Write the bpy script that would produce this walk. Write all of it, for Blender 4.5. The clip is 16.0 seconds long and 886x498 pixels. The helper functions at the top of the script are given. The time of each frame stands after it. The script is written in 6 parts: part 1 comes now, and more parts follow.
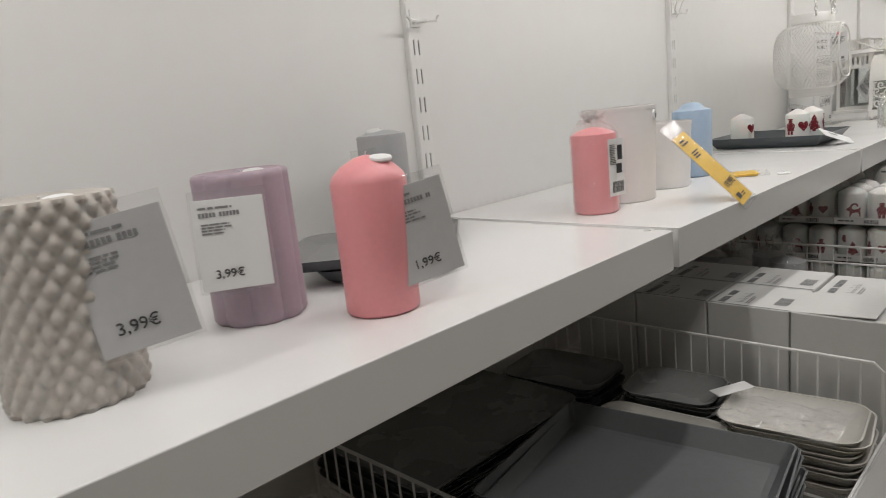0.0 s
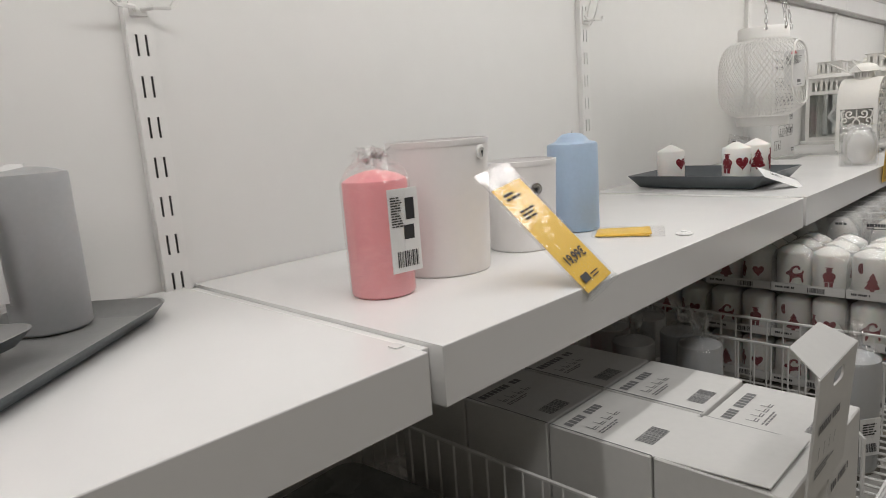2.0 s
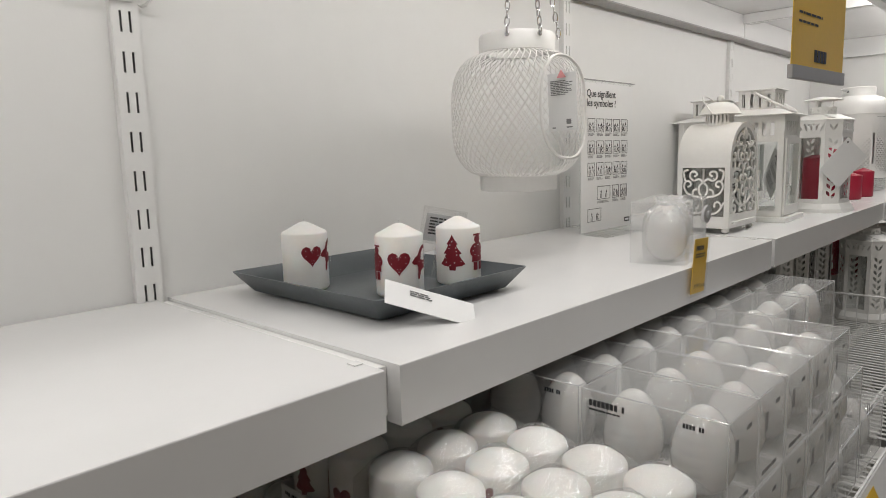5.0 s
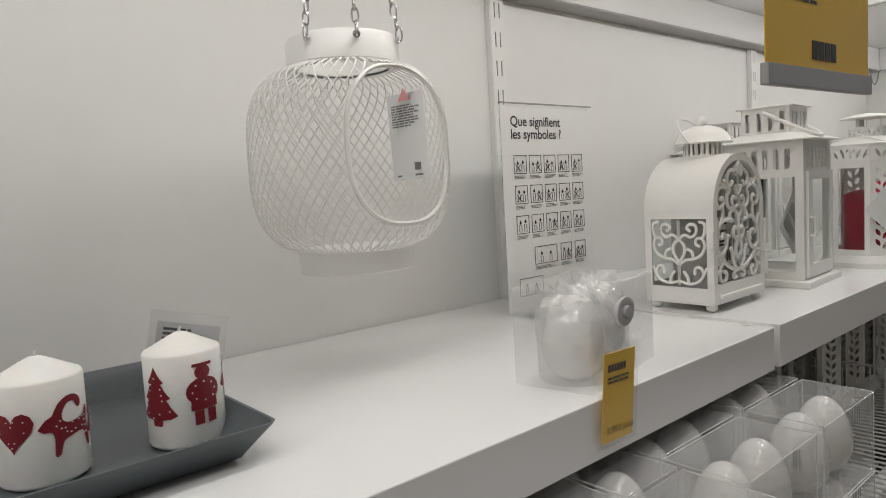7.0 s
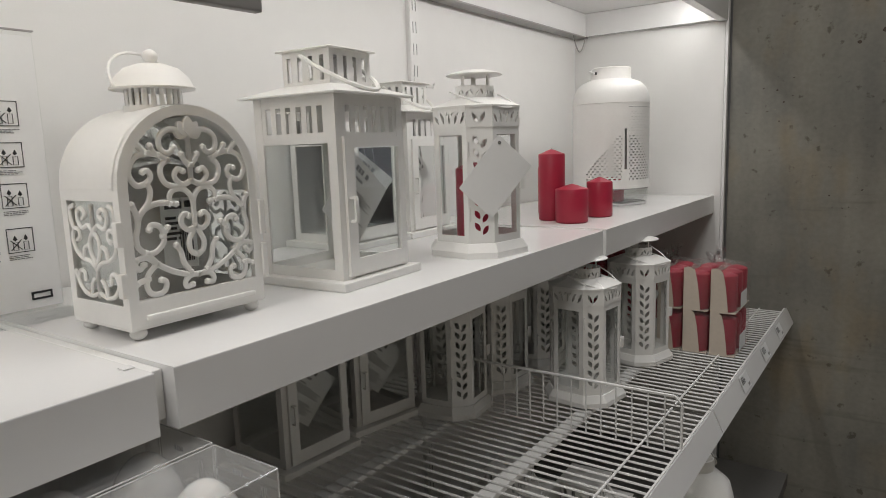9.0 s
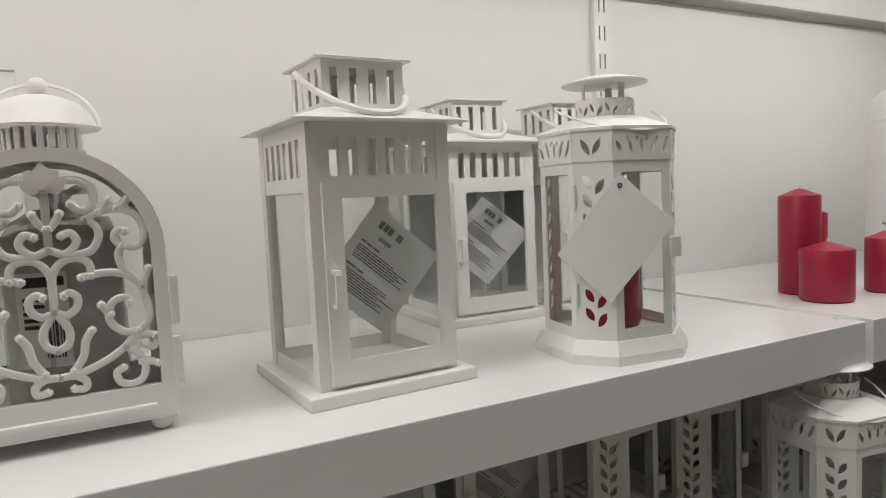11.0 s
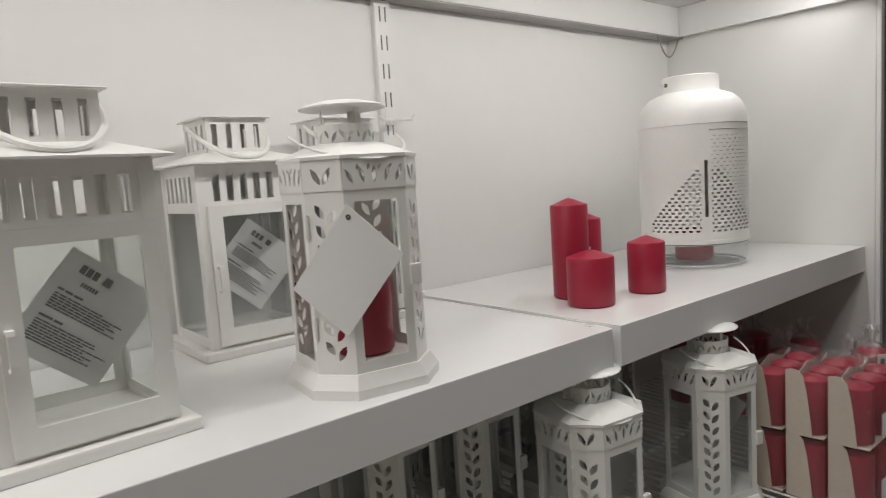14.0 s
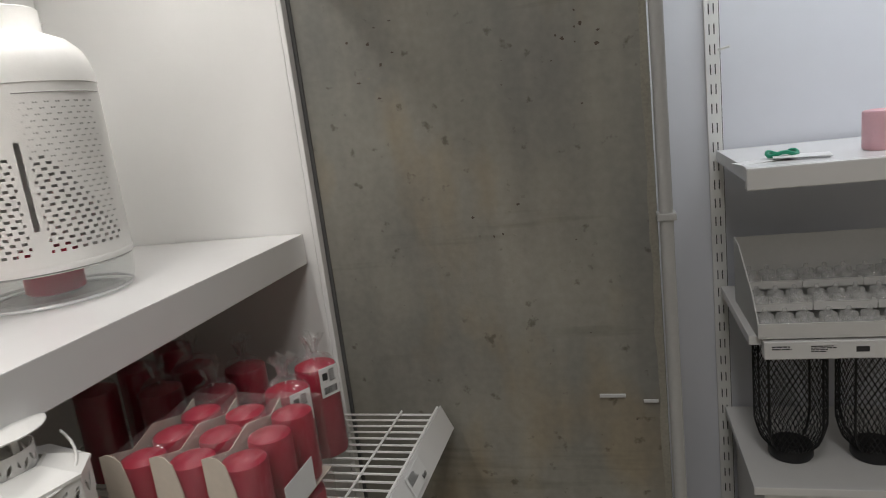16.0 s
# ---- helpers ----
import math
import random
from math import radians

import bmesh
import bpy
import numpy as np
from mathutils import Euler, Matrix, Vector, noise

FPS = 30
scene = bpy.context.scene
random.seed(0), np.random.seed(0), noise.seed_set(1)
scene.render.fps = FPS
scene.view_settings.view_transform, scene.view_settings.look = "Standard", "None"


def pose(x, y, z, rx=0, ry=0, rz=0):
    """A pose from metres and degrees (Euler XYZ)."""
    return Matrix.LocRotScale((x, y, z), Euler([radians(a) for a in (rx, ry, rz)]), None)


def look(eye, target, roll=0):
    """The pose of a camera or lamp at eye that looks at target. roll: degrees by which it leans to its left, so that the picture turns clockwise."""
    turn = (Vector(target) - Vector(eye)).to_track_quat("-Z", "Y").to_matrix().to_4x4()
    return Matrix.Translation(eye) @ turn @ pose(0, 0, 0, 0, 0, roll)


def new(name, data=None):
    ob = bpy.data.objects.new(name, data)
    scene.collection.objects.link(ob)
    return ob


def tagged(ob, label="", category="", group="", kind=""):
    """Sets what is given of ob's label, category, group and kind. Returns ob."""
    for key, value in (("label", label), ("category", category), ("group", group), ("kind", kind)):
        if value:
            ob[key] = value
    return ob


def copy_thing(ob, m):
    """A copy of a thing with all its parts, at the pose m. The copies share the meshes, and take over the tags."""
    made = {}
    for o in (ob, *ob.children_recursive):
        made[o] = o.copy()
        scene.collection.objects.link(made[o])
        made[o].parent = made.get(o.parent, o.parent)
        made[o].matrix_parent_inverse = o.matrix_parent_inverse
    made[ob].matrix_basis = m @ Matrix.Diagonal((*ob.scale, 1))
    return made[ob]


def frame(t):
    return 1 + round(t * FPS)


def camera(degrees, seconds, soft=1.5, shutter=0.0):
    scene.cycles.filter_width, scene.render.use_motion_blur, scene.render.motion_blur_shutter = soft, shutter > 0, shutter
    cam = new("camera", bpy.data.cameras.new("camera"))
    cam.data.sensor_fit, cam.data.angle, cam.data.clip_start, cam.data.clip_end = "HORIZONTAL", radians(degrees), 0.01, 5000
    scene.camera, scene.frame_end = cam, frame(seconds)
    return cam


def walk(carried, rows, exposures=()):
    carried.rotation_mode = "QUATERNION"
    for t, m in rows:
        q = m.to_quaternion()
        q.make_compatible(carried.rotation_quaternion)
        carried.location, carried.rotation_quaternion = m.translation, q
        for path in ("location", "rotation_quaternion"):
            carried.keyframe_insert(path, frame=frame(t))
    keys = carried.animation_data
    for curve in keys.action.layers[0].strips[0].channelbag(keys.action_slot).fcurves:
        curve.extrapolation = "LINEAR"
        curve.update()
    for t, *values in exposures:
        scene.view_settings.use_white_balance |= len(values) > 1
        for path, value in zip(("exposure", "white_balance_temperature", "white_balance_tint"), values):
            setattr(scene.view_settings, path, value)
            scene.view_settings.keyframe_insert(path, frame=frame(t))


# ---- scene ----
cam = camera(67.5, 16.0, soft=0.9, shutter=0.1)
PATH = [
    (0, (0.89, -0.864, 1.377), (-0.507, 0.509, 0.974), -6.1),
    (0.5, (0.854, -0.729, 1.373), (-0.364, 0.806, 0.969), -2.7),
    (1, (0.832, -0.609, 1.379), (-0.337, 0.965, 0.984), -4.5),
    (1.5, (0.824, -0.494, 1.368), (-0.41, 1.037, 1.004), -5.0),
    (2, (0.864, -0.369, 1.371), (-0.526, 1.02, 1.001), -4.3),
    (2.5, (0.921, -0.233, 1.365), (-0.409, 1.195, 0.925), -4.5),
    (3, (0.922, -0.071, 1.344), (-0.333, 1.425, 0.916), -4.7),
    (3.5, (0.873, 0.119, 1.349), (-0.378, 1.636, 0.986), -2.0),
    (4, (0.851, 0.278, 1.352), (-0.38, 1.801, 0.945), -2.7),
    (4.5, (0.878, 0.465, 1.352), (-0.448, 1.926, 1.023), -2.1),
    (4.7, (0.899, 0.536, 1.358), (-0.457, 1.974, 1.05), -1.7),
    (6.8, (0.826, 1.075, 1.385), (-0.635, 2.427, 1.19), -3.2),
    (7, (0.84, 1.121, 1.387), (-0.672, 2.417, 1.208), -3.4),
    (7.5, (0.911, 1.275, 1.392), (-0.61, 2.552, 1.156), -2.0),
    (8, (0.987, 1.415, 1.385), (-0.414, 2.817, 1.113), -2.7),
    (8.5, (1.01, 1.548, 1.369), (-0.183, 3.124, 1.064), -3.0),
    (8.7, (1.0, 1.606, 1.363), (-0.121, 3.234, 1.059), -1.9),
    (10.8, (0.957, 2.136, 1.363), (-0.75, 3.161, 1.173), -2.7),
    (11, (0.953, 2.146, 1.367), (-0.81, 3.076, 1.201), -2.6),
    (11.5, (0.925, 2.152, 1.379), (-0.918, 2.903, 1.184), -2.0),
    (12, (0.904, 2.142, 1.389), (-0.967, 2.812, 1.169), -1.8),
    (12.5, (0.904, 2.139, 1.39), (-0.963, 2.82, 1.165), -1.6),
    (13, (0.908, 2.157, 1.394), (-0.92, 2.935, 1.159), -2.4),
    (13.5, (0.941, 2.2, 1.393), (-0.791, 3.169, 1.15), -2.8),
    (14, (1.002, 2.272, 1.401), (-0.53, 3.539, 1.181), -3.8),
    (14.5, (1.052, 2.342, 1.393), (-0.246, 3.839, 1.123), -4.3),
    (15, (1.033, 2.501, 1.373), (0.046, 4.207, 1.032), -2.1),
    (15.5, (1.021, 2.656, 1.392), (0.285, 4.486, 1.06), -5.2),
    (16, (1.041, 2.828, 1.374), (0.519, 4.715, 0.967), -7.0),
]
walk(cam, [(t, look(eye, target, roll)) for t, eye, target, roll in PATH], [(0.0, 0.0), (4.5, 0.0), (7.0, -0.16), (8.0, -0.15), (8.5, 0.0), (11.0, 0.07), (12.5, 0.05), (13.5, 0.07), (14.5, 0.02), (15.2, 0.0), (15.6, 0.06), (16.0, 0.3)])

# ---- light ----
world = bpy.data.worlds.new("store_air")
scene.world = world
world.use_nodes = True
world.node_tree.nodes["Background"].inputs[0].default_value = (0.9, 0.93, 1.0, 1)
world.node_tree.nodes["Background"].inputs[1].default_value = 0.02


def area_lamp(name, at, aim, sx, sy, watts, colour):
    data = bpy.data.lights.new(name, "AREA")
    data.shape, data.size, data.size_y, data.energy, data.color = "RECTANGLE", sx, sy, watts, colour
    ob = new(name, data)
    ob.matrix_world = look(at, aim)
    return ob


WARM, COOL = (1.0, 0.972, 0.94), (0.90, 0.95, 1.0)
for yy in (-1.2, 0.3, 1.75, 3.2):
    area_lamp("led_strip_light", (0.43, yy, 1.775), (0.06, yy, 1.25), 1.35, 0.03, 2.45, WARM)
for xx, yy, watts in ((1.55, -1.2, 13.5), (1.45, 0.6, 13.2), (1.02, 2.5, 13.5)):
    area_lamp("ceiling_light_glow", (xx, yy, 3.36), (xx, yy, 0), 0.35, 1.4, watts, WARM)
# Added cool fill that brightens the next display; its source is unseen.
area_lamp("ceiling_light_glow", (2.3, 4.25, 3.36), (2.3, 4.25, 0), 0.4, 0.5, 7.0, COOL)
area_lamp("led_strip_light", (1.85, 4.40, 1.98), (1.85, 4.70, 1.45), 1.1, 0.03, 3.2, COOL)

# ---- materials ----


def material(name, colour, rough=0.5, metal=0.0, grain=0.04, scale=6.0, bump=0.0, bump_scale=120.0, sss=0.0, coat=0.0):
    m = bpy.data.materials.new(name)
    m.use_nodes = True
    nt = m.node_tree
    b = nt.nodes["Principled BSDF"]
    tc = nt.nodes.new("ShaderNodeTexCoord")
    n1 = nt.nodes.new("ShaderNodeTexNoise")
    n1.inputs["Scale"].default_value, n1.inputs["Detail"].default_value = scale, 6
    nt.links.new(tc.outputs["Object"], n1.inputs["Vector"])
    n2 = nt.nodes.new("ShaderNodeTexNoise")
    n2.inputs["Scale"].default_value, n2.inputs["Detail"].default_value = scale * 14, 3
    nt.links.new(tc.outputs["Object"], n2.inputs["Vector"])
    add = nt.nodes.new("ShaderNodeMath")
    add.operation = "ADD"
    nt.links.new(n1.outputs["Fac"], add.inputs[0])
    nt.links.new(n2.outputs["Fac"], add.inputs[1])
    ramp = nt.nodes.new("ShaderNodeMapRange")
    ramp.inputs[1].default_value, ramp.inputs[2].default_value = 0.6, 1.4
    ramp.inputs[3].default_value, ramp.inputs[4].default_value = 1 - grain, 1 + grain
    nt.links.new(add.outputs[0], ramp.inputs[0])
    mul = nt.nodes.new("ShaderNodeVectorMath")
    mul.operation = "SCALE"
    mul.inputs[0].default_value = colour[:3]
    nt.links.new(ramp.outputs[0], mul.inputs["Scale"])
    nt.links.new(mul.outputs[0], b.inputs["Base Color"])
    rr = nt.nodes.new("ShaderNodeMapRange")
    rr.inputs[3].default_value, rr.inputs[4].default_value = max(0.02, rough - 0.08), min(1, rough + 0.08)
    nt.links.new(n1.outputs["Fac"], rr.inputs[0])
    nt.links.new(rr.outputs[0], b.inputs["Roughness"])
    b.inputs["Metallic"].default_value = metal
    if sss:
        b.inputs["Subsurface Weight"].default_value = sss
        b.inputs["Subsurface Radius"].default_value = (0.012, 0.008, 0.006)
        b.inputs["Subsurface Scale"].default_value = 0.6
    if coat:
        b.inputs["Coat Weight"].default_value, b.inputs["Coat Roughness"].default_value = coat, 0.15
    if bump:
        n3 = nt.nodes.new("ShaderNodeTexNoise")
        n3.inputs["Scale"].default_value, n3.inputs["Detail"].default_value = bump_scale, 4
        nt.links.new(tc.outputs["Object"], n3.inputs["Vector"])
        bp = nt.nodes.new("ShaderNodeBump")
        bp.inputs["Strength"].default_value, bp.inputs["Distance"].default_value = bump, 0.002
        nt.links.new(n3.outputs["Fac"], bp.inputs["Height"])
        nt.links.new(bp.outputs[0], b.inputs["Normal"])
    return m


def clear_material(name, tint, gloss_rough, gloss, haze=0.0, crinkle=0.0):
    """Thin clear sheet: see-through, glossier at a slant and a little milky haze."""
    m = bpy.data.materials.new(name)
    m.use_nodes = True
    nt = m.node_tree
    nt.nodes.remove(nt.nodes["Principled BSDF"])
    out = nt.nodes["Material Output"]
    tr = nt.nodes.new("ShaderNodeBsdfTransparent")
    tr.inputs[0].default_value = (*tint, 1)
    gl = nt.nodes.new("ShaderNodeBsdfGlossy")
    gl.inputs["Roughness"].default_value = gloss_rough
    if crinkle:
        tc = nt.nodes.new("ShaderNodeTexCoord")
        nz = nt.nodes.new("ShaderNodeTexNoise")
        nz.inputs["Scale"].default_value, nz.inputs["Detail"].default_value = 42.0, 3
        nz.inputs["Distortion"].default_value = 1.2
        nt.links.new(tc.outputs["Object"], nz.inputs["Vector"])
        bp = nt.nodes.new("ShaderNodeBump")
        bp.inputs["Strength"].default_value, bp.inputs["Distance"].default_value = crinkle, 0.012
        nt.links.new(nz.outputs["Fac"], bp.inputs["Height"])
        nt.links.new(bp.outputs[0], gl.inputs["Normal"])
    df = nt.nodes.new("ShaderNodeBsdfDiffuse")
    df.inputs[0].default_value = (0.8, 0.8, 0.79, 1)
    m1 = nt.nodes.new("ShaderNodeMixShader")
    m1.inputs[0].default_value = haze
    nt.links.new(tr.outputs[0], m1.inputs[1])
    nt.links.new(df.outputs[0], m1.inputs[2])
    fr = nt.nodes.new("ShaderNodeLayerWeight")
    fr.inputs["Blend"].default_value = 0.12
    mr = nt.nodes.new("ShaderNodeMapRange")
    mr.inputs[3].default_value, mr.inputs[4].default_value = gloss, 0.30
    nt.links.new(fr.outputs["Facing"], mr.inputs[0])
    m2 = nt.nodes.new("ShaderNodeMixShader")
    nt.links.new(mr.outputs[0], m2.inputs[0])
    nt.links.new(m1.outputs[0], m2.inputs[1])
    nt.links.new(gl.outputs[0], m2.inputs[2])
    nt.links.new(m2.outputs[0], out.inputs[0])
    return m


def concrete_material():
    """Raw formwork concrete: clouds, runs down the face, warm and cool patches, small pits."""
    m = material("raw_concrete", (0.222, 0.218, 0.198), 0.66, 0, 0.13, 5.0, 0.4, 55)
    nt = m.node_tree
    b = nt.nodes["Principled BSDF"]
    tc = nt.nodes.new("ShaderNodeTexCoord")

    def layer(src, stretch, scale, detail, lo, hi, c0, c1):
        mp = nt.nodes.new("ShaderNodeMapping")
        mp.inputs["Scale"].default_value = stretch
        nt.links.new(tc.outputs["Object"], mp.inputs[0])
        n = nt.nodes.new("ShaderNodeTexNoise")
        n.inputs["Scale"].default_value, n.inputs["Detail"].default_value = scale, detail
        nt.links.new(mp.outputs[0], n.inputs["Vector"])
        r = nt.nodes.new("ShaderNodeValToRGB")
        r.color_ramp.elements[0].position, r.color_ramp.elements[0].color = lo, (*c0, 1)
        r.color_ramp.elements[1].position, r.color_ramp.elements[1].color = hi, (*c1, 1)
        nt.links.new(n.outputs["Fac"], r.inputs[0])
        mx = nt.nodes.new("ShaderNodeMix")
        mx.data_type, mx.blend_type = "RGBA", "MULTIPLY"
        mx.inputs["Factor"].default_value = 1
        nt.links.new(src, mx.inputs["A"])
        nt.links.new(r.outputs[0], mx.inputs["B"])
        return mx.outputs["Result"]

    c = b.inputs["Base Color"].links[0].from_socket
    c = layer(c, (1, 1, 0.8), 3.2, 7, 0.34, 0.66, (0.80, 0.81, 0.81), (1.20, 1.17, 1.11))
    c = layer(c, (9, 9, 0.7), 1.6, 6, 0.36, 0.64, (0.91, 0.91, 0.92), (1.08, 1.075, 1.06))
    c = layer(c, (1, 1, 0.5), 6.5, 5, 0.56, 0.72, (1, 1, 1), (1.12, 1.0, 0.84))
    c = layer(c, (1.2, 1.2, 16), 1.8, 5, 0.62, 0.72, (1, 1, 1), (0.82, 0.82, 0.80))
    c = layer(c, (1, 1, 1), 34, 4, 0.27, 0.34, (0.55, 0.52, 0.48), (1, 1, 1))
    nt.links.new(c, b.inputs["Base Color"])
    return m


WALLP = material("white_wall_panel", (0.79, 0.785, 0.77), 0.55, 0, 0.015, 1.5, 0.03, 300)
SHELF = material("white_melamine", (0.80, 0.795, 0.79), 0.22, 0, 0.012, 2.0, 0.02, 260)
STEEL = material("white_coated_steel", (0.80, 0.795, 0.78), 0.36, 0, 0.02, 8, 0.04, 400)
LANT = material("white_powder_coat", (0.82, 0.81, 0.785), 0.34, 0, 0.02, 9, 0.05, 500)
# Dark steel bits, and dark strips put in for shade in gaps and slots.
SLOT = material("dark_steel_and_shade", (0.10, 0.10, 0.10), 0.5, 0.2, 0.1, 10)
CHROME = material("zinc_chain", (0.62, 0.62, 0.62), 0.25, 1.0, 0.05, 20)
WAXW = material("white_wax", (0.86, 0.85, 0.82), 0.42, 0, 0.02, 14, 0.05, 90, 0.35)
EGGM = material("glossy_egg_wax", (0.71, 0.70, 0.68), 0.16, 0, 0.02, 14, 0.03, 90, 0.2, 0.6)
WAXP = material("pink_wax", (0.83, 0.335, 0.355), 0.45, 0, 0.04, 12, 0.06, 80, 0.25)
WAXPP = material("pale_pink_wax", (0.78, 0.47, 0.52), 0.5, 0, 0.04, 12, 0.06, 80, 0.2)
WAXB = material("pale_blue_wax", (0.40, 0.52, 0.68), 0.5, 0, 0.04, 12, 0.06, 80, 0.25)
WAXM = material("mauve_wax", (0.43, 0.345, 0.40), 0.5, 0, 0.06, 12, 0.12, 60, 0.2)
WAXG = material("grey_wax", (0.42, 0.43, 0.44), 0.5, 0, 0.04, 12, 0.05, 80, 0.2)
WAXT = material("taupe_wax", (0.47, 0.44, 0.405), 0.6, 0, 0.08, 16, 0.15, 90, 0.15)
WAXR = material("crimson_wax", (0.35, 0.013, 0.04), 0.42, 0, 0.05, 12, 0.05, 80, 0.15)
PRINT = material("red_print", (0.21, 0.011, 0.022), 0.5, 0, 0.18, 60)
CERAM = material("white_paper_shade", (0.83, 0.81, 0.805), 0.62, 0, 0.015, 6, 0.03, 200)
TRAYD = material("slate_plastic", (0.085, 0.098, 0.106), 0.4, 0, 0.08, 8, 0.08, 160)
# Lighter copy of the slate; the extra light under the shelf is in its colour.
SLATELIT = material("slate_plastic_lit_copy", (0.125, 0.133, 0.136), 0.36, 0, 0.08, 8, 0.08, 160)
TRAYM = material("grey_plastic", (0.235, 0.238, 0.235), 0.27, 0, 0.08, 8, 0.08, 160)
TRAYB = material("beige_plastic", (0.56, 0.54, 0.50), 0.4, 0, 0.05, 8, 0.05, 160)
CARD = material("white_carton", (0.70, 0.695, 0.68), 0.62, 0, 0.03, 7, 0.05, 150)
BEIGE = material("beige_carton", (0.62, 0.54, 0.455), 0.7, 0, 0.05, 9, 0.08, 150)
PAPER = material("white_paper", (0.78, 0.78, 0.775), 0.6, 0, 0.015, 9)
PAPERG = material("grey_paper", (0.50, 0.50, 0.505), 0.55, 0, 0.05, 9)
YELLOW = material("yellow_card", (0.80, 0.50, 0.035), 0.45, 0, 0.04, 9)
INK = material("black_ink", (0.03, 0.03, 0.033), 0.55, 0, 0.05, 30)
INKG = material("grey_ink", (0.22, 0.22, 0.225), 0.6, 0, 0.05, 30)
GREYST = material("grey_plastic_strip", (0.33, 0.32, 0.31), 0.4, 0, 0.03, 9)
GREEN = material("green_plastic", (0.02, 0.30, 0.17), 0.35, 0, 0.05, 9)
BLACKW = material("black_mesh", (0.02, 0.02, 0.022), 0.45, 0.2, 0.1, 20)
CONC = concrete_material()
LILAC = material("cool_white_panel", (0.72, 0.735, 0.79), 0.55, 0, 0.015, 1.5)
PANES = ("clear_glass", "shrink_film", "cloudy_film", "clear_plastic_box", "thick_glass", "edge_glint", "ticket_sleeve", "hazy_pack", "glossy_wrap")
STOCKB = material("taupe_stock_box", (0.30, 0.285, 0.26), 0.65, 0, 0.06, 8, 0.05, 150)
PIPE = material("grey_conduit", (0.40, 0.40, 0.39), 0.4, 0, 0.05, 9)
# Floor and aisle wall colours lightened and warmed to bounce light onto the shelves.
FLOORM = material("grey_vinyl_floor", (0.42, 0.385, 0.32), 0.4, 0, 0.1, 3)
AISLEM = material("warm_bounce_wall", (0.50, 0.46, 0.39), 0.6, 0, 0.06, 3)
# Deck colour darkened to hold the shade below the wire shelves.
DECKM = material("shade_dark_deck", (0.13, 0.127, 0.12), 0.5, 0, 0.08, 6)
CHIPM = material("rusty_chip", (0.085, 0.066, 0.05), 0.8, 0, 0.25, 60)
EDGEM = material("worn_concrete_edge", (0.25, 0.235, 0.195), 0.75, 0, 0.2, 14, 0.4, 60)
TRAYG = material("light_grey_plastic", (0.27, 0.272, 0.27), 0.38, 0, 0.06, 8, 0.08, 160)
# Unseen ceiling, kept grey so less light bounces onto the shelf fronts.
CEILM = material("dark_store_ceiling", (0.30, 0.30, 0.30), 0.8, 0, 0.08, 2)
GLASS = clear_material("clear_glass", (0.982, 0.99, 0.987), 0.02, 0.02)
THICKG = clear_material("thick_glass", (0.97, 0.978, 0.975), 0.03, 0.04, 0.02)
FILM = clear_material("shrink_film", (0.99, 0.99, 0.99), 0.09, 0.11, 0.09, 0.6)
CLOUDY = clear_material("cloudy_film", (0.99, 0.99, 0.99), 0.10, 0.12, 0.28, 0.5)
SLEEVE = clear_material("ticket_sleeve", (0.99, 0.99, 0.99), 0.08, 0.05, 0.03, 0.12)
WRAP = clear_material("glossy_wrap", (0.99, 0.99, 0.99), 0.08, 0.10, 0.025, 0.4)
HAZY = clear_material("hazy_pack", (0.99, 0.99, 0.99), 0.12, 0.10, 0.15, 0.25)
# Milky pale colour that paints bright glints along clear edges.
RIMG = clear_material("edge_glint", (0.99, 0.99, 0.99), 0.12, 0.15, 0.5)
PLASTIC = clear_material("clear_plastic_box", (0.985, 0.985, 0.985), 0.07, 0.09, 0.15, 0.15)
GLOW = bpy.data.materials.new("lamp_diffuser")
GLOW.use_nodes = True
GLOW.node_tree.nodes["Principled BSDF"].inputs["Emission Color"].default_value = (1, 0.96, 0.9, 1)
GLOW.node_tree.nodes["Principled BSDF"].inputs["Emission Strength"].default_value = 4.0

# ---- mesh helpers ----


def part(name, bm, mat, parent=None, label="", smooth=False, m=None):
    me = bpy.data.meshes.new(name)
    bmesh.ops.recalc_face_normals(bm, faces=bm.faces)
    bm.to_mesh(me)
    bm.free()
    me.materials.append(mat)
    if smooth:
        for p in me.polygons:
            p.use_smooth = True
        me.set_sharp_from_angle(angle=radians(40))
    ob = new(name, me)
    if parent:
        ob.parent = parent
    if m is not None:
        ob.matrix_basis = m
    if label:
        ob["label"] = label
    if mat.name in PANES:
        ob.visible_shadow = False
    if name in ("print", "barcode", "caption", "side_print", "drawing"):
        ob["kind"] = "stuff"
    return ob


def thing(name, m, label, category, group="", kind=""):
    ob = new(name)
    ob.empty_display_size = 0.03
    ob.matrix_basis = m
    return tagged(ob, label, category, group, kind)


def same_mesh(ob, name, parent, m):
    o = new(name, ob.data)
    o.visible_shadow = ob.visible_shadow
    if "kind" in ob:
        o["kind"] = ob["kind"]
    o.parent, o.matrix_basis = parent, m
    return o


def bm_box(x0, y0, z0, x1, y1, z1, bevel=0.0, bm=None, seg=2):
    own = bm is None
    bm = bm or bmesh.new()
    vs = [bm.verts.new((x, y, z)) for x in (x0, x1) for y in (y0, y1) for z in (z0, z1)]
    fs = [bm.faces.new([vs[i] for i in f]) for f in ((0, 1, 3, 2), (4, 6, 7, 5), (0, 4, 5, 1), (2, 3, 7, 6), (0, 2, 6, 4), (1, 5, 7, 3))]
    if bevel and own:
        bmesh.ops.bevel(bm, geom=bm.edges[:], offset=bevel, segments=seg, affect="EDGES", profile=0.6)
    return bm


